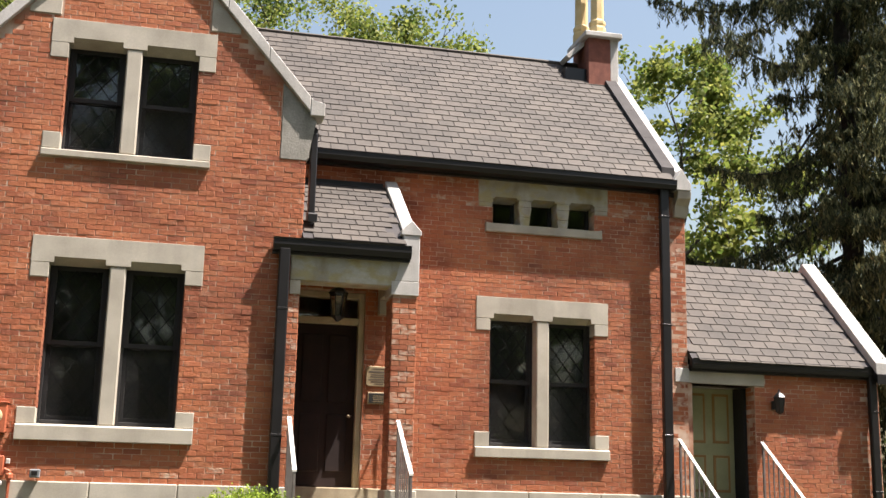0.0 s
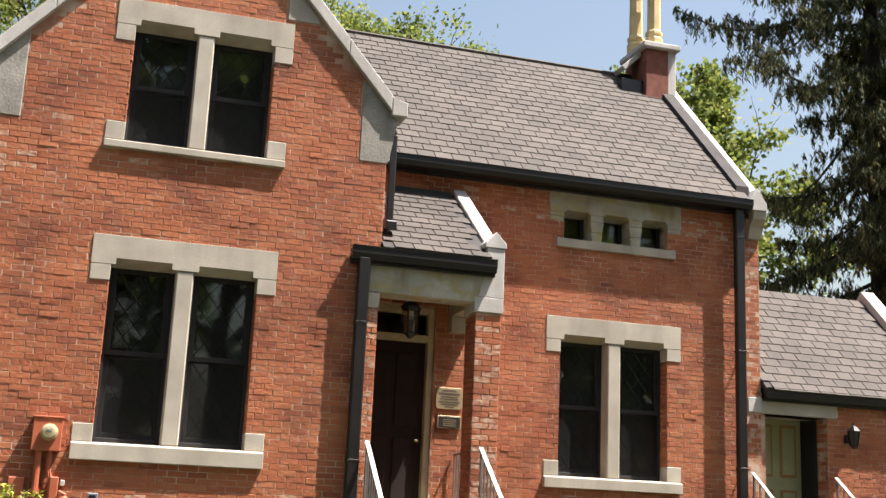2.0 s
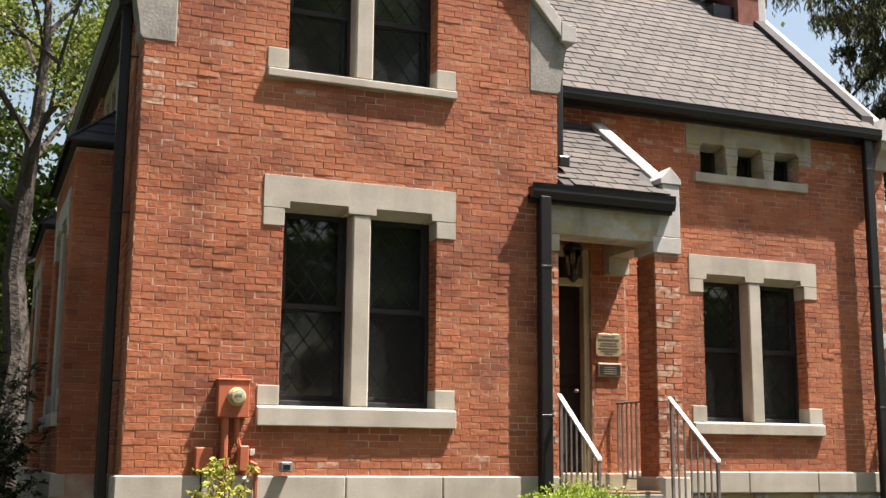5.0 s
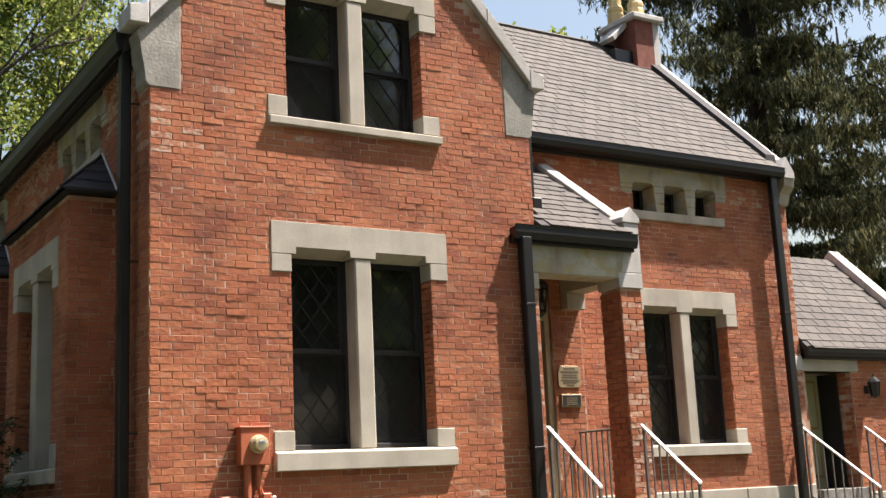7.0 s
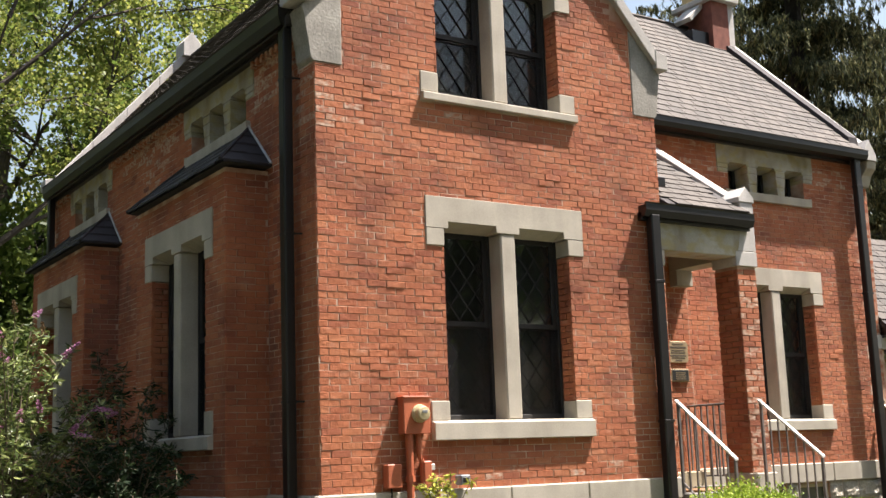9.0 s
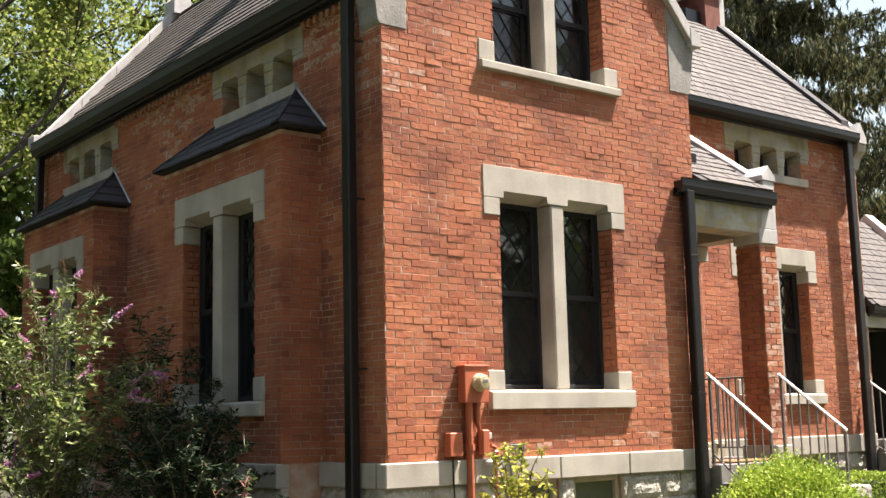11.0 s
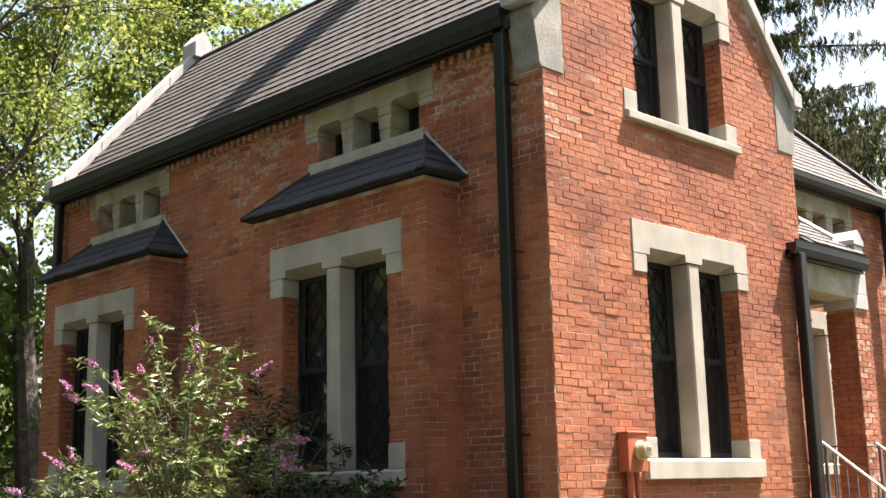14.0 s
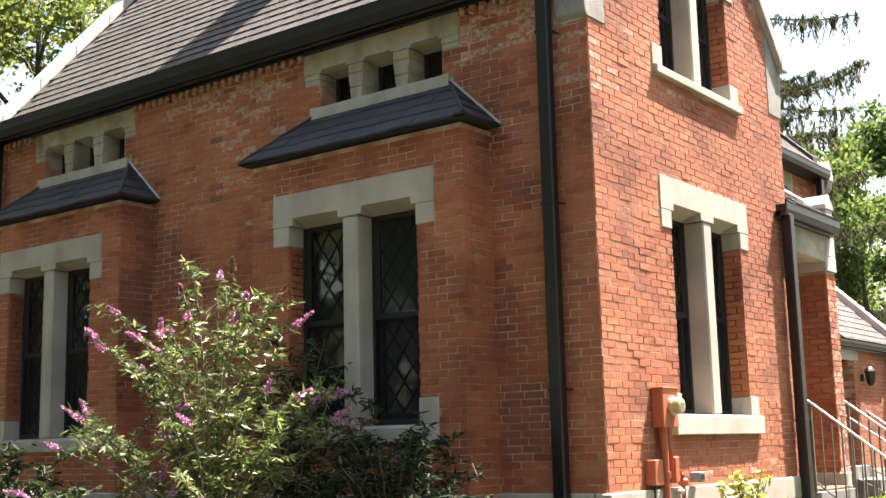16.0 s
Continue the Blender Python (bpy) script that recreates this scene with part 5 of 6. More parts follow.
part("dressed_stone", block(ANNEX, 8.76, AX + 0.06, -0.1, 0.05, 1.40, 1.62, 0.012), STONE, wall_annex)
part("rock_faced_stone", block(ANNEX, 8.76, AX + 0.04, -0.1, 0.03, BASE, 1.40, 0.02), RUBBLE, wall_annex)
wall("wall_annex_east", Frame((AX, 0, 0), (0, 1, 0), (1, 0, 0)), AY, 19.7, BASE, ((17.9,), lambda u: 5.55 - 0.97 * abs(u - 17.9)), [], "red brick annex gable")
wall("wall_annex_rear", Frame((0, 19.7, 0), (-1, 0, 0), (0, 1, 0)), -AX, -XE, BASE, flat(3.7), [], "plain brick annex rear wall")
AS = 0.97
aey = AY - 0.16
roof_annex = slab("roof_annex", [(XE + 0.01, aey, 5.62 - AS * (17.9 - aey)), (AX - 0.16, aey, 5.62 - AS * (17.9 - aey)), (AX - 0.16, 17.9, 5.62), (XE + 0.01, 17.9, 5.62)], 0.1, "sunlit grey slate roof of the annex")
slab("roof_annex_rear", [(AX - 0.16, 17.9, 5.62), (AX - 0.16, 19.85, 3.73), (XE + 0.01, 19.85, 3.73), (XE + 0.01, 17.9, 5.62)], 0.1, "rear slate slope of the annex")
slates(roof_annex, (XE, aey - 0.03, 5.624 - AS * (17.9 - aey + 0.03)), (1, 0, 0), (0, 1, AS), AX - XE, 2.7, lambda p: XE + 0.03 < p.x < AX - 0.24 and p.y < 17.84, 150, 0.19, 0.25, 55)
APAR = Frame((AX, 0, 0), (0, 1, 0), (1, 0, 0))
for s in (-1, 1):
    for i in range(3):
        a, b = 2.0 * i / 3, 2.0 * (i + 1) / 3 - 0.004
        pts = [(17.9 + s * a, 5.80 - AS * a), (17.9 + s * b, 5.80 - AS * b), (17.9 + s * b, 5.62 - AS * b), (17.9 + s * a, 5.62 - AS * a)]
        part("coping_stone", prism(bmesh.new(), APAR, pts, -0.19, 0.06, 0.01), COPING, roof_annex)
        pts = [(17.9 + s * a, 5.62 - AS * a), (17.9 + s * b, 5.62 - AS * b), (17.9 + s * b, 5.47 - AS * b), (17.9 + s * a, 5.47 - AS * a)]
        part("parapet_flashing", prism(bmesh.new(), APAR, pts, -0.17, 0.0), METAL, roof_annex)
cap_stone(roof_annex, AX - 0.15, AX + 0.12, AY - 0.2, AY + 0.1, 3.62, 3.80, 3.98)
gutter("gutter_annex", ANNEX, XE + 0.02, AX - 0.05, 3.80, 0.02, 0.17, 0.15)
downpipe("downpipe", ANNEX, 10.68, 0.10, BASE + 0.3, 3.68, "square dark downpipe at the annex end", straps=(1.9, 3.1))

adoor = empty("door_2", (8.3, AY + 0.6, 1.7), "sage green four-panel door with ochre mouldings set deep in the wall", "door", "structure")
AD = Frame((0, AY + 0.62, 0), (1, 0, 0), (0, -1, 0))
part("door_frame", block(AD, 7.62, 7.86, -0.06, 0.05, 1.70, 3.46, 0.006), GREENDOOR, adoor)
part("door_frame", block(AD, 8.70, 8.78, -0.06, 0.05, 1.70, 3.46, 0.006), SASH, adoor)
part("jamb_lining", box(8.69, 8.735, AY + 0.26, AY + 0.565, 1.705, 3.43, 0.004), SASH, adoor)
leaf = part("door_leaf", block(AD, 7.86, 8.70, -0.05, 0.0, 1.70, 3.44), GREENDOOR, adoor)
for u0, u1 in ((7.94, 8.22), (8.34, 8.62)):
    for z0, z1 in ((1.86, 2.42), (2.60, 3.36)):
        part("moulding", block(AD, u0, u1, -0.01, 0.010, z0, z1, 0.006), OCHRE, leaf)
        part("panel", block(AD, u0 + 0.035, u1 - 0.035, -0.01, 0.016, z0 + 0.035, z1 - 0.035, 0.01), GREENDOOR, leaf)
steps("steps_annex", 7.66, 8.80, 15.55, 1.50, 3, 0.30, 0.19, AY - 0.02, "grey stone steps up to the green door")
part("threshold", box(7.68, 8.74, AY - 0.15, AY + 0.62, 1.3, 1.70, 0.01), STEP, adoor)
railing("stair_railing", (7.45, 16.04, 2.595), (7.45, 14.86, 1.72), 1.50, 0.9, "iron stair railing with a pale handrail at the annex steps", 8)
railing("stair_railing", (8.76, 16.0, 2.59), (8.76, 14.86, 1.715), 1.50, 0.9, "iron stair railing with a pale handrail at the annex steps", 8)

wl = empty("wall_lantern", (9.06, AY, 3.2), "small black carriage lantern on the annex wall", "lamp")
part("bracket", tube(bmesh.new(), [(9.06, AY, 3.16), (9.06, AY - 0.10, 3.12), (9.06, AY - 0.16, 3.30), (9.06, AY - 0.16, 3.36)], 0.012, 6), METAL, wl)
part("backplate", lathe(bmesh.new(), (9.06, AY - 0.005, 3.10), [(0.05, 0), (0.05, 0.12), (0.02, 0.13)], 10), METAL, wl)
part("roof", lathe(bmesh.new(), (9.06, AY - 0.16, 3.27), [(0.10, 0), (0.06, 0.05), (0.02, 0.08), (0.012, 0.12)], 6), METAL, wl)
part("glass", lathe(bmesh.new(), (9.06, AY - 0.16, 3.06), [(0.055, 0), (0.085, 0.21)], 6), BLACKPLATE, wl)
for k in range(6):
    a = k * math.pi / 3
    part("bar", tube(bmesh.new(), [(9.06 + 0.06 * math.cos(a), AY - 0.16 + 0.06 * math.sin(a), 3.06), (9.06 + 0.09 * math.cos(a), AY - 0.16 + 0.09 * math.sin(a), 3.27)], 0.007, 4), METAL, wl)
part("base", lathe(bmesh.new(), (9.06, AY - 0.16, 3.02), [(0.02, 0), (0.06, 0.03), (0.06, 0.045)], 6), METAL, wl)

# ---- electricity meter and boxes ----
meter = empty("electric_meter", (-1.83, F, 2.28), "rust-red painted electric meter box with a round glass dial", "meter")
part("housing", block(FRONT, -1.985, -1.69, 0.0, 0.115, 2.285, 2.635, 0.008), OXBLOOD, meter)
part("lid_rim", block(FRONT, -1.995, -1.68, 0.0, 0.125, 2.625, 2.642, 0.004), OXBLOOD, meter)
dial = part("dial_ring", lathe(bmesh.new(), (0, 0, 0), [(0.085, 0), (0.088, 0.02), (0.078, 0.035)], 20), CREAM, meter)
dial.matrix_basis = pose(-1.815, F - 0.113, 2.475, 90)
ob = part("dial_dome", lathe(bmesh.new(), (0, 0, 0), [(0.072, 0.03), (0.07, 0.09), (0.06, 0.105), (0.02, 0.11)], 20), CREAM, dial)
ob.matrix_basis = pose(-1.815, F - 0.113, 2.475, 90)
part("dial_face", block(FRONT, -1.845, -1.785, 0.222, 0.226, 2.478, 2.505, 0.002), GREY, dial)
part("conduit", tube(bmesh.new(), [(-1.90, F - 0.06, 2.29), (-1.90, F - 0.06, 0.8)], 0.036, 10), OXBLOOD, meter)
part("conduit", tube(bmesh.new(), [(-1.79, F - 0.05, 2.29), (-1.79, F - 0.05, 2.1), (-1.75, F - 0.05, 2.0), (-1.75, F - 0.05, 1.80)], 0.028, 8), OXBLOOD, meter)
part("coupling", tube(bmesh.new(), [(-1.90, F - 0.06, 1.84), (-1.90, F - 0.06, 1.90)], 0.05, 8), OXBLOOD, meter)
jb = empty("junction_box", (-2.08, F, 1.78), "small rust-red junction box beside the conduit", "box")
part("housing", block(FRONT, -2.165, -2.01, 0.0, 0.10, 1.79, 2.01, 0.008), OXBLOOD, jb)
part("wire", tube(bmesh.new(), [(-2.10, F - 0.05, 1.79), (-2.10, F - 0.07, 1.2), (-2.11, F - 0.07, 0.8)], 0.009, 6), METAL, jb)
jb = empty("junction_box", (-1.71, F, 1.83), "narrow rust-red switch box under the meter", "box")
part("housing", block(FRONT, -1.76, -1.67, 0.0, 0.09, 1.80, 2.03, 0.01), OXBLOOD, jb)
part("cover", block(FRONT, -1.655, -1.61, 0.0, 0.05, 1.94, 2.0, 0.005), PALE, jb)
valve = empty("gas_valve", (-1.62, F, 1.7), "painted pipe valve low on the wall", "valve")
part("pipe", tube(bmesh.new(), [(-1.60, F - 0.08, 0.8), (-1.60, F - 0.08, 1.86), (-1.66, F - 0.08, 1.88)], 0.022, 8), OXBLOOD, valve)
part("valve_body", lathe(bmesh.new(), (-1.60, F - 0.08, 1.76), [(0.02, 0), (0.045, 0.02), (0.045, 0.06), (0.02, 0.08)], 8), OXBLOOD, valve)
part("gauge", lathe(bmesh.new(), (-1.70, F - 0.10, 1.70), [(0.03, 0), (0.035, 0.03), (0.02, 0.05)], 10), PALE, valve)
cam_box = empty("sensor_box", (-1.33, F, 1.8), "small grey outdoor sensor box on the plinth ledge", "device")
part("housing", block(FRONT, -1.375, -1.265, 0.03, 0.14, 1.79, 1.885, 0.008), GREY, cam_box)
part("face", block(FRONT, -1.355, -1.29, 0.139, 0.146, 1.815, 1.865, 0.003), METAL, cam_box)

# ---- added inner walls, coloured dark for the dim rooms behind the glass ----
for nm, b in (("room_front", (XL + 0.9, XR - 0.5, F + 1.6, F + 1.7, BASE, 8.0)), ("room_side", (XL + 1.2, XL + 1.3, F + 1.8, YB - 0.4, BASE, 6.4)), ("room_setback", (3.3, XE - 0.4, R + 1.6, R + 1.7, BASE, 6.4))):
    tagged(part("wall_" + nm, box(*b, 0), SHADE, None), "added plain inner wall, dark for the dim room", "wall", kind="structure")


# ---- ground ----
def ground_z(x, y):
    s = min(1.0, max(0.0, (y - 1.0) / 11.0))
    return 0.72 * s * s * (3 - 2 * s) + 0.03 * noise.noise((x * 0.3, y * 0.3, 1.0))


gx = [-900, -300, -120, -70] + [-45 + i * 1.5 for i in range(61)] + [70, 120, 300, 900]
gy = [-900, -300, -120, -60] + [-30 + i * 1.5 for i in range(61)] + [90, 140, 300, 900]
gv = [(x, y, ground_z(x, y)) for x in gx for y in gy]
gf = [(i * len(gy) + j, (i + 1) * len(gy) + j, (i + 1) * len(gy) + j + 1, i * len(gy) + j + 1) for i in range(len(gx) - 1) for j in range(len(gy) - 1)]
link("ground", raw_mesh("ground", gv, gf, GRASS), None, "mown green lawn sloping gently up to the house", "ground", "structure")


# ---- plants ----
def leaf_mesh(name, centres, dirs, size, mat, rng, width=0.5):
    """Diamond leaves: centres, pointing dirs, lengths."""
    n = len(centres)
    c, d = np.asarray(centres, float), np.asarray(dirs, float)
    d /= np.linalg.norm(d, axis=1, keepdims=True) + 1e-9
    r = rng.normal(size=(n, 3))
    s = np.cross(d, r)
    s /= np.linalg.norm(s, axis=1, keepdims=True) + 1e-9
    ln = np.asarray(size, float).reshape(-1, 1) * np.ones((n, 1))
    v = np.stack([c - d * ln * 0.5, c + s * ln * width * 0.5 - d * ln * 0.05, c + d * ln * 0.5, c - s * ln * width * 0.5 - d * ln * 0.05], axis=1).reshape(-1, 3)
    me = bpy.data.meshes.new(name)
    me.vertices.add(4 * n)
    me.vertices.foreach_set("co", v.ravel())
    me.loops.add(4 * n)
    me.loops.foreach_set("vertex_index", np.arange(4 * n))
    me.polygons.add(n)
    me.polygons.foreach_set("loop_start", np.arange(0, 4 * n, 4))
    me.polygons.foreach_set("loop_total", np.full(n, 4))
    me.materials.append(mat)
    me.update(calc_edges=True)
    me.validate()
    return me


def tree(place, height, spread, seed, label, mat=None, leaves=26000, leaf=0.17, bare=0.3, limbs=9):
    """A broadleaf tree: a tapered trunk, forking limbs, and leaves in loose clumps at their ends."""
    rng, nr = random.Random(seed), np.random.default_rng(seed)
    base = Vector(place)
    t = empty("tree", base, label, "tree")
    bm = bmesh.new()
    lean = Vector((rng.uniform(-0.06, 0.06), rng.uniform(-0.06, 0.06), 1))
    tp = [base + lean * (height * 0.8 * k / 7) + Vector((rng.uniform(-1, 1), rng.uniform(-1, 1), 0)) * 0.012 * height * (k > 0) for k in range(8)]
    tr = [height * 0.022 * (1.15 - k / 7) for k in range(8)]
    tp[0] = base - Vector((0, 0, 0.3))
    tube(bm, tp, tr, 9)
    tips = []

    def limb(p, d, length, rad, depth):
        pts, q, dd = [p], p.copy(), d.copy()
        for k in range(4):
            dd = (dd + Vector((rng.uniform(-1, 1), rng.uniform(-1, 1), rng.uniform(-0.5, 0.7))) * 0.22).normalized()
            q = q + dd * length / 4
            pts.append(q.copy())
            if depth > 0 and k >= 1:
                for _ in range(rng.choice((1, 1, 2))):
                    e = (dd + Vector((rng.uniform(-1, 1), rng.uniform(-1, 1), rng.uniform(-0.6, 0.8))) * 0.9).normalized()
                    limb(q.copy(), e, length * rng.uniform(0.42, 0.62), rad * 0.5, depth - 1)
        tube(bm, pts, [rad * (1 - 0.2 * k) for k in range(5)], 5)
        if depth <= 1:
            tips.extend(pts[2:])

    for i in range(limbs):
        f = bare + (1 - bare) * (i + rng.random()) / limbs
        k = min(6.999, f * 7)
        p = tp[int(k)].lerp(tp[int(k) + 1], k - int(k))
        a = i * 2.4 + rng.uniform(-0.4, 0.4)
        reach = spread * (1.0 - 0.55 * abs(f - 0.45)) * rng.uniform(0.8, 1.1)
        limb(p, Vector((math.cos(a), math.sin(a), 0.35 + 0.9 * f)).normalized(), reach, height * 0.009 * (1.3 - f), 2)
    part("trunk", bm, BARK, t)
    share = nr.random(len(tips)) ** 3
    pick = nr.choice(len(tips), leaves, p=share / share.sum())
    tipa = np.array([tuple(q) for q in tips])
    clump = nr.normal(size=(len(tips), 3)) * 0.25
    off = nr.normal(size=(leaves, 3)) * np.array([0.30, 0.30, 0.16]) * (spread / 5.0)
    c = tipa[pick] + clump[pick] + off
    d = nr.normal(size=(leaves, 3)) + np.array([0, 0, -0.5])
    link("crown", leaf_mesh("crown", c, d, leaf * nr.uniform(0.7, 1.3, leaves), mat or MAPLE, nr, 0.75), t, kind="stuff")
    return t


def spruce(place, height, radius, seed, label, needles=90000, thin=0.34):
    """A spruce: whorls of sagging boughs with hanging fringes of twigs."""
    rng, nr = random.Random(seed), np.random.default_rng(seed)
    base = Vector(place)
    t = empty("spruce", base, label, "tree")
    bm = bmesh.new()
    tube(bm, [base - Vector((0, 0, 0.3)), base + Vector((0, 0, height * 0.5)), base + Vector((0, 0, height))], [height * 0.013, height * 0.009, 0.03], 9)
    cs, ds, ls = [], [], []
    boughs = []
    z = 1.6
    while z < height - 0.4:
        f = z / height
        reach = radius * (1 - f) ** 0.75 * (0.55 + 0.45 * min(1, f * 6))
        for k in range((rng.choice((12, 13, 14)) if f > 0.15 else 8) if f < 0.66 else rng.choice((4, 5))):
            a = rng.uniform(0, 2 * math.pi)
            # the side towards the open lawn has lost most of its upper boughs
            if f > thin and k < 9 and math.cos(a + 0.6) > 0.0 and rng.random() < 0.12:
                continue
            if f > 0.2 and math.cos(a - 2.36) > 0.3 and rng.random() < 0.28:
                continue
            ln = reach * rng.uniform(0.5, 1.2) * (0.98 if math.cos(a - 2.36) > 0.1 else 0.72 if z < 10 and math.cos(a + 2.2) > 0.2 else 1.0)
            if k > 8:
                ln *= 0.45
            pts = []
            for j in range(7):
                s = j / 6
                sag = -0.42 * ln * s + 0.27 * ln * s * s * s + 0.04 * ln * math.sin(s * 5 + k)
                pts.append(base + Vector((math.cos(a + 0.12 * s) * ln * s, math.sin(a + 0.12 * s) * ln * s, z + sag)))
            tube(bm, pts, [0.05 * (1 - 0.12 * j) * (0.4 + ln / radius) for j in range(7)], 4)
            boughs.append((pts, ln))
        z += rng.uniform(0.8, 1.25)
    total = sum(l for _, l in boughs)
    for pts, ln in boughs:
        n = int(needles * ln / total / 14)
        for _ in range(n):
            s = rng.uniform(0.06, 1.0)
            k = min(5, int(s * 6))
            p = pts[k].lerp(pts[k + 1], s * 6 - k)
            side = (pts[k + 1] - pts[k]).cross(Vector((0, 0, 1))).normalized()
            start = p + side * rng.gauss(0, 0.14 + 0.13 * ln * (1 - s)) * 0.8
            drop = rng.uniform(0.12, 1.0) ** 1.7 * (0.5 + 0.45 * ln / radius)
            sway = Vector((rng.uniform(-0.3, 0.3), rng.uniform(-0.3, 0.3), -1)).normalized()
            for j in range(14):
                q = start + sway * drop * j / 14 + Vector((rng.gauss(0, 0.025), rng.gauss(0, 0.025), 0))
                cs.append(tuple(q))
                ds.append((rng.gauss(0, 0.5), rng.gauss(0, 0.5), -1))
                ls.append(rng.uniform(0.12, 0.24))
    part("trunk", bm, SPRUCEBARK, t)
    link("crown", leaf_mesh("crown", cs, ds, ls, NEEDLE, nr, 0.17), t, kind="stuff")
    return t


def mound(name, place, rx, ry, rz, mat, seed, label, leaves=9000, leaf=0.05, category="shrub"):
    """A clipped rounded bush: leaves over a shell on a few stems."""
    nr, rng = np.random.default_rng(seed), random.Random(seed)
    g = empty(name, place, label, category)
    x, y, z = place
    d = nr.normal(size=(leaves, 3))
    d[:, 2] = np.abs(d[:, 2])
    d /= np.linalg.norm(d, axis=1, keepdims=True)
    r = np.clip(nr.normal(0.93, 0.07, leaves), 0.3, 1.12) + 0.05 * np.sin(d[:, 0] * 9 + seed) * np.cos(d[:, 1] * 11)
    c = d * r[:, None] * np.array([rx, ry, rz]) + np.array([x, y, z])
    link("foliage", leaf_mesh("foliage", c, d + nr.normal(size=(leaves, 3)) * 0.7, leaf * nr.uniform(0.6, 1.4, leaves), mat, nr, 0.55), g, kind="stuff")
    bm = bmesh.new()
    for _ in range(14):
        a = rng.uniform(0, 6.28)
        e = (x + math.cos(a) * rx * 0.7 * rng.random(), y + math.sin(a) * ry * 0.7 * rng.random(), z + rz * 0.8)
        tube(bm, [(x + rng.uniform(-0.05, 0.05), y + rng.uniform(-0.05, 0.05), z - 0.1), e], [0.018, 0.006], 5)
    part("stem_mass", bm, TWIG, g)["kind"] = "stuff"
    return g


def open_shrub(name, place, height, spread, mat, seed, label, stems=16, per=60, leaf=0.09, width=0.3, flowers=False, stem_mat=None):
    """A loose shrub of arching stems with leaves along them, and flower spikes where it has them."""
    rng, nr = random.Random(seed), np.random.default_rng(seed)
    g = empty(name, place, label, "shrub")
    base = Vector(place)
    bm, cs, ds, ls, fl = bmesh.new(), [], [], [], []
    for i in range(stems):
        a = i * 2.399 + rng.uniform(-0.3, 0.3)
        out = spread * math.sqrt((i + 0.5) / stems) * rng.uniform(0.75, 1.1)
        top = height * (1 - (0.68 if flowers else 0.55) * (out / spread) ** 2) * rng.uniform(0.82, 1.04)
        def point(s, a=a, out=out, top=top):
            return base + Vector((math.cos(a) * out * s ** 1.5, math.sin(a) * out * s ** 1.5, top * (1 - (1 - s) ** 1.5)))
        tube(bm, [point(s) for s in (0, 0.25, 0.5, 0.75, 1.0)], [0.014, 0.011, 0.008, 0.006, 0.003], 5)
        twigs = []
        for _ in range(7):
            s = rng.uniform(0.3, 0.97)
            p = point(s)
            e = p + Vector((rng.uniform(-1, 1), rng.uniform(-1, 1), rng.uniform(0.0, 1.0))) * rng.uniform(0.2, 0.5) * height * 0.2
            tube(bm, [p, p.lerp(e, 0.5) + Vector((0, 0, 0.03)), e], [0.006, 0.004, 0.002], 4)
            twigs.append((p, e))
        for j in range(per):
            if rng.random() < 0.35:
                p = point(rng.uniform(0.25, 1.0))
            else:
                t0, t1 = rng.choice(twigs)
                p = t0.lerp(t1, rng.uniform(0.2, 1.05))
            d = Vector((rng.gauss(0, 1), rng.gauss(0, 1), rng.gauss(-0.1, 0.5))).normalized()
            l = leaf * rng.uniform(0.6, 1.3)
            cs.append(tuple(p + d * l * 0.5))
            ds.append(tuple(d))
            ls.append(l)
        if flowers:
            fl += [(point(1.0), point(1.0) - point(0.9))] * (rng.random() < 0.55) + [(t1, t1 - t0) for t0, t1 in twigs if rng.random() < 0.06]
    part("stem_mass", bm, stem_mat or TWIG, g)["kind"] = "stuff"
    link("foliage", leaf_mesh("foliage", cs, ds, ls, mat, nr, width), g, kind="stuff")
    for k, (p, d) in enumerate(fl):
        d = (d.normalized() + Vector((rng.uniform(-0.5, 0.5), rng.uniform(-0.5, 0.5), rng.uniform(-0.5, 0.3)))).normalized()
        ln = rng.uniform(0.10, 0.2)
        cc, dd = [], []
        for j in range(90):
            s = rng.random()
            rad = 0.028 * (1.05 - s * 0.8)
            r = Vector((rng.gauss(0, 1), rng.gauss(0, 1), rng.gauss(0, 1))).normalized()
            cc.append(tuple(p + d * ln * s + r * rad))
            dd.append(tuple(r + d * 0.4))
        link("flower_spike", leaf_mesh("flower_spike", cc, dd, [0.026] * 90, SPENT if rng.random() < 0.3 else FLOWER, nr, 0.8), g)
    return g


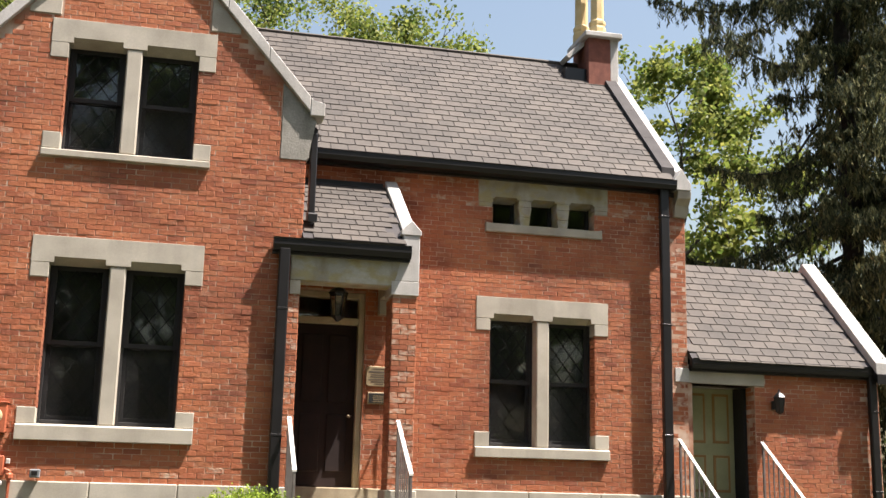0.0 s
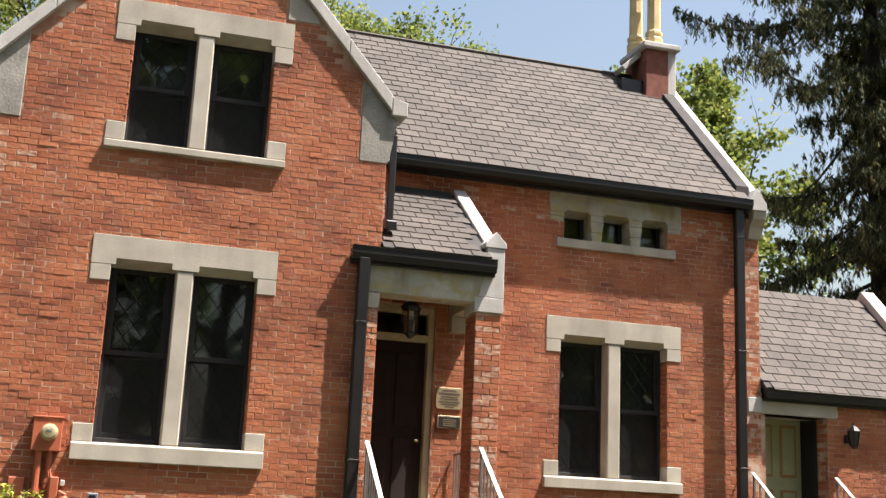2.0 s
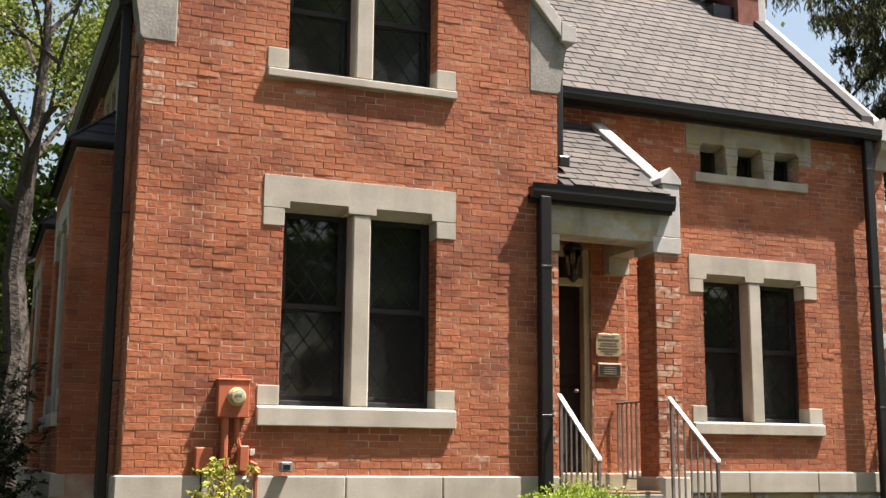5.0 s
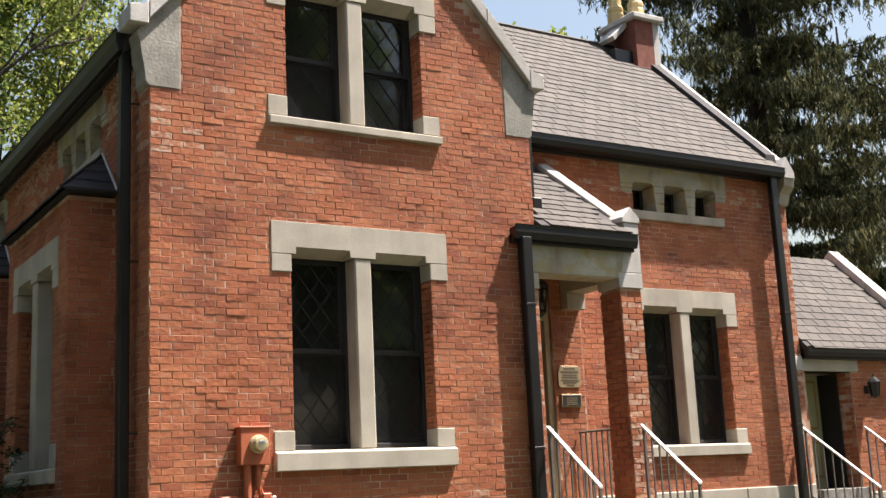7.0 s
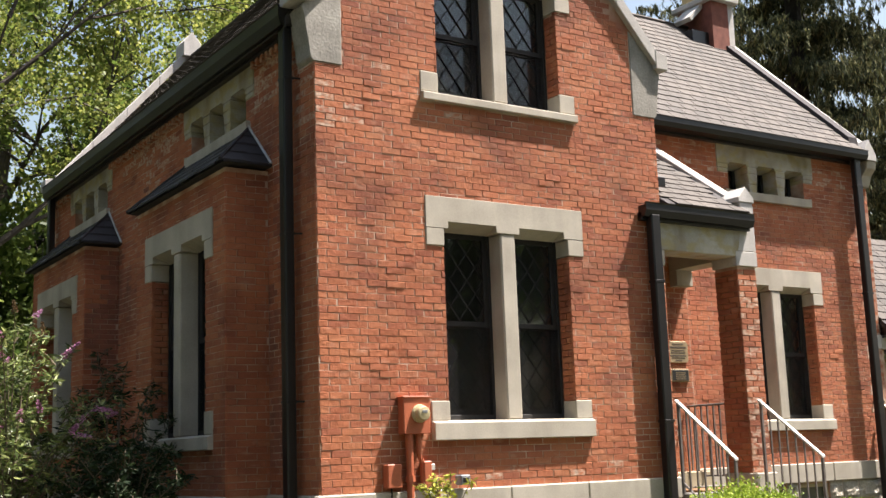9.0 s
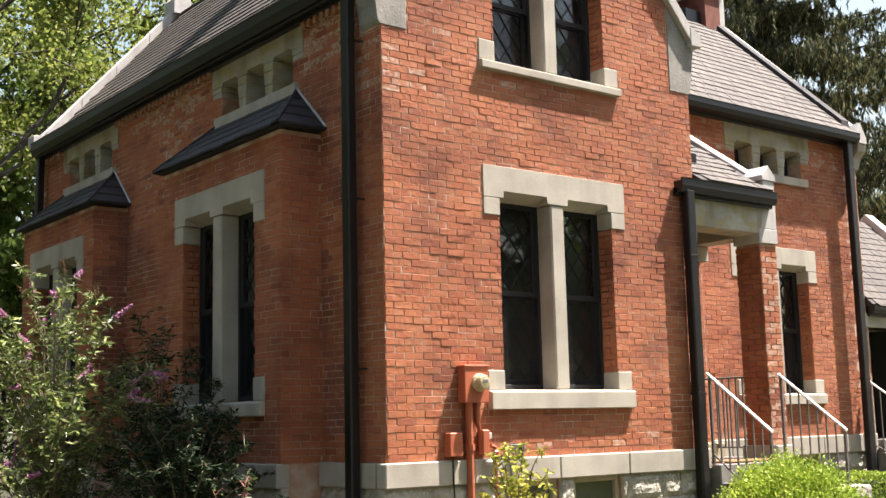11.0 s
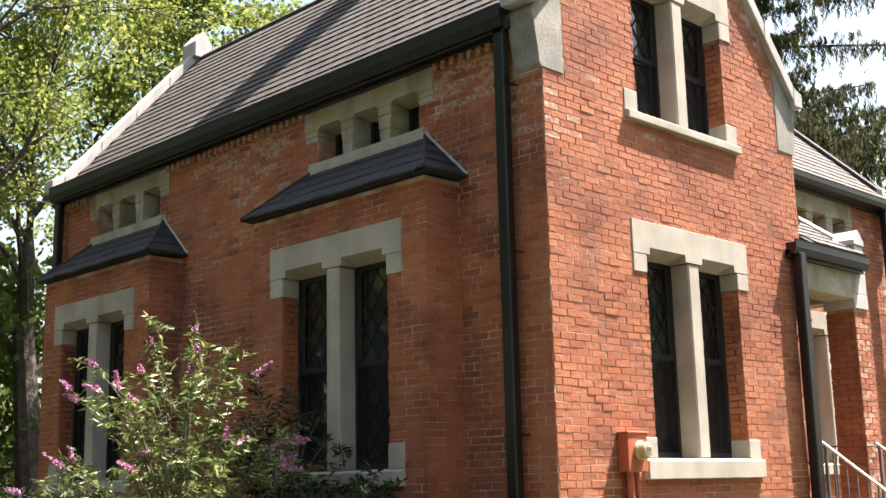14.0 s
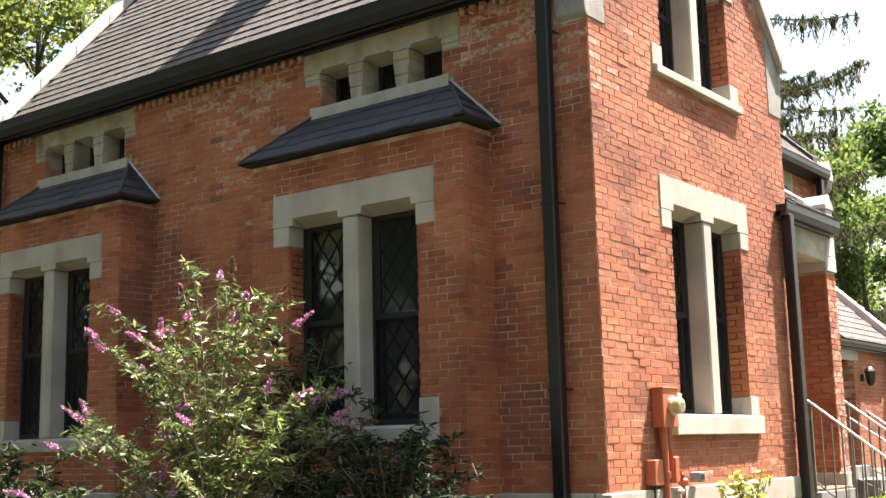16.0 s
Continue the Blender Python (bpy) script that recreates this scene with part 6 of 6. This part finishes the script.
def hedge(name, x0, x1, y0_, y1_, z0, z1, mat, seed, label, leaves=9000):
    nr = np.random.default_rng(seed)
    g = empty(name, ((x0 + x1) / 2, (y0_ + y1_) / 2, z0), label, "hedge")
    p = nr.uniform(size=(leaves, 3))
    ax = nr.choice(3, size=leaves, p=[0.12, 0.4, 0.48])
    hi = nr.uniform(size=leaves) < 0.5
    p[ax == 0, 0] = np.where(hi[ax == 0], 0.0, 1.0)
    p[ax == 1, 1] = np.where(hi[ax == 1], 0.0, 1.0)
    p[ax == 2, 2] = 1.0
    c = p * np.array([x1 - x0, y1_ - y0_, z1 - z0]) + np.array([x0, y0_, z0]) + nr.normal(size=(leaves, 3)) * 0.02
    c[:, 2] += 0.03 * np.sin(c[:, 0] * 3.1)
    link("foliage", leaf_mesh("foliage", c, nr.normal(size=(leaves, 3)) + np.array([0, 0, 0.6]), 0.034 * nr.uniform(0.6, 1.4, leaves), mat, nr, 0.6), g, kind="stuff")
    part("core", box(x0 + 0.05, x1 - 0.05, y0_ + 0.06, y1_ - 0.06, z0 - 0.05, z1 - 0.07, 0.03), DARKSTEM, g)
    return g


DARKSTEM = mottled("hedge_core", (0.015, 0.022, 0.008), (0.03, 0.045, 0.012), 9.0, 0.95)
GZ = 0.70
mound("round_bush", (1.03, 13.0, GZ - 0.05), 1.0, 0.75, 1.0, BOX, 71, "round clipped bright green bush beside the porch steps", 42000, 0.034)
hedge("box_hedge", 3.3, 7.1, 14.35, 14.8, GZ, 1.30, BOX, 72, "low clipped box hedge along the set-back wall", 24000)
hedge("box_hedge", 4.2, 7.4, 13.2, 13.55, GZ - 0.1, 1.22, YELLOWLEAF, 73, "low clipped yellow-green hedge on the lawn edge", 21000)
hedge("box_hedge", 9.2, 12.5, 15.4, 15.8, GZ, 1.28, BOX, 74, "low clipped green hedge before the annex", 15000)
open_shrub("golden_shrub", (-2.05, 13.6, GZ), 1.28, 0.46, YELLOWLEAF, 75, "small golden-leaved shrub before the plinth", 22, 70, 0.07, 0.35)
open_shrub("butterfly_bush", (-4.98, 16.85, GZ), 2.98, 1.55, BUDLEAF, 76, "tall butterfly bush with purple flower spikes in sun", 56, 250, 0.085, 0.22, True)
open_shrub("butterfly_bush", (-3.95, 16.9, GZ), 2.65, 0.95, DARKLEAF, 77, "slender butterfly bush with leaves coloured dark for the wall's shade", 26, 130, 0.10, 0.2)
open_shrub("shade_darkened_shrub", (-6.0, 18.6, GZ), 1.75, 1.4, DARKLEAF, 78, "leafy shrub beside the side wall, its green darkened for shade", 30, 150, 0.085, 0.28)
open_shrub("shade_darkened_shrub", (-4.25, 15.6, GZ), 1.8, 1.05, DARKLEAF, 79, "low feathery shrub coloured dark for the wall's shade", 44, 190, 0.085, 0.24)
open_shrub("shade_darkened_shrub", (-5.3, 20.6, GZ), 2.0, 1.4, DARKLEAF, 80, "green shrub at the rear corner, darkened for shade", 30, 150, 0.085, 0.28)
open_shrub("red_twig_shrub", (-5.4, 12.5, GZ), 1.15, 0.45, BUDLEAF, 81, "sparse reddish-twigged shrub before the corner", 14, 8, 0.05, 0.4, False, REDTWIG)

urn = empty("garden_urn", (5.95, 13.0, GZ), "dark low cast pedestal with a flat grey top in the hedge", "pedestal")
part("body", lathe(bmesh.new(), (5.95, 13.0, GZ), [(0.24, 0), (0.24, 0.06), (0.19, 0.12), (0.20, 0.5), (0.25, 0.66)], 14), METAL, urn)
part("top", box(5.66, 6.24, 12.78, 13.22, GZ + 0.66, GZ + 0.695, 0.01), METAL, urn)
post = empty("garden_post", (7.95, 13.3, GZ), "pale tapered stone post with a small cap", "post")
part("shaft", lathe(bmesh.new(), (7.95, 13.3, GZ), [(0.14, 0), (0.085, 0.93), (0.06, 0.97)], 4, math.pi / 4), TANWOOD, post)
part("cap", lathe(bmesh.new(), (7.95, 13.3, GZ + 0.97), [(0.045, 0), (0.05, 0.025), (0.02, 0.05)], 8), TANWOOD, post)

# trees behind and beside the house
spruce((15.2, 23.3, 0.5), 23.0, 9.8, 101, "tall dark spruce with drooping boughs behind the annex", 370000)
spruce((22.0, 26.0, 0.5), 14.5, 3.6, 102, "dark spruce with hanging twigs", 110000)
tree((16.0, 35.5, 0.4), 16.0, 4.6, 103, "yellow-green broadleaf tree behind the roof", GOLDLEAF, 26000, 0.19)
tree((5.5, 36.0, 0.4), 17.0, 5.0, 104, "light green tree rising behind the ridge", GOLDLEAF, 22000, 0.15, 0.45)
tree((-0.5, 40.0, 0.4), 19.5, 5.0, 105, "thinly leaved tall tree behind the gable", MAPLE, 14000, 0.2, 0.4)
tree((-3.4, 30.5, 0.4), 16.0, 5.6, 106, "leafy green maple behind the wing", GOLDLEAF, 36000, 0.10, 0.42, 11)
tree((-8.5, 33.0, 0.4), 17.0, 6.5, 107, "tall green maple at the back of the garden", GOLDLEAF, 62000, 0.105, 0.16, 12)
tree((3.3, 36.6, 0.4), 17.0, 5.6, 108, "broad yellow-green maple behind the house", GOLDLEAF, 26000, 0.125, 0.3, 11)
tree((-13.0, 40.0, 0.4), 18.0, 7.0, 109, "large green tree at the garden's end", MAPLE, 22000, 0.22, 0.12, 12)
tree((34.0, 24.0, 0.4), 11.0, 5.5, 110, "rounded green maple past the annex", MAPLE, 36000, 0.19, 0.15, 11)
tree((42.0, 29.0, 0.4), 11.5, 7.0, 111, "large green tree past the annex", MAPLE, 24000, 0.24, 0.1, 11)
for i, (x, y, h) in enumerate(((-9, 46, 7), (3, 48, 7), (-18, 46, 8), (22, 42, 8), (2.2, 41, 6), (-1.5, 38.5, 5), (-5, 40, 6.5), (0.5, 43, 8))):
    tree((x, y, 0.2), h, 5.0, 130 + i, "low spreading green tree at the garden's edge", MAPLE, 9000, 0.24, 0.03, 11)
# unseen trees: mirrored in the window glass, western ones added to block skylight
for i, (x, y, h) in enumerate(((-16, -18, 24), (-7, -22, 26), (3, -20, 25), (12, -18, 24), (-27, 0, 20), (-29, 12, 19), (-28, 24, 18), (22, -17, 12), (30, -9, 11), (17, -26, 13), (-2, -32, 15), (-22, 31, 15), (-24, 38, 19))):
    tree((x, y, -0.1), h, 8.5, 150 + i, "unseen broad green tree across the lawn, for reflections and sky cover", MAPLE, 19000, 0.42, 0.1, 12)
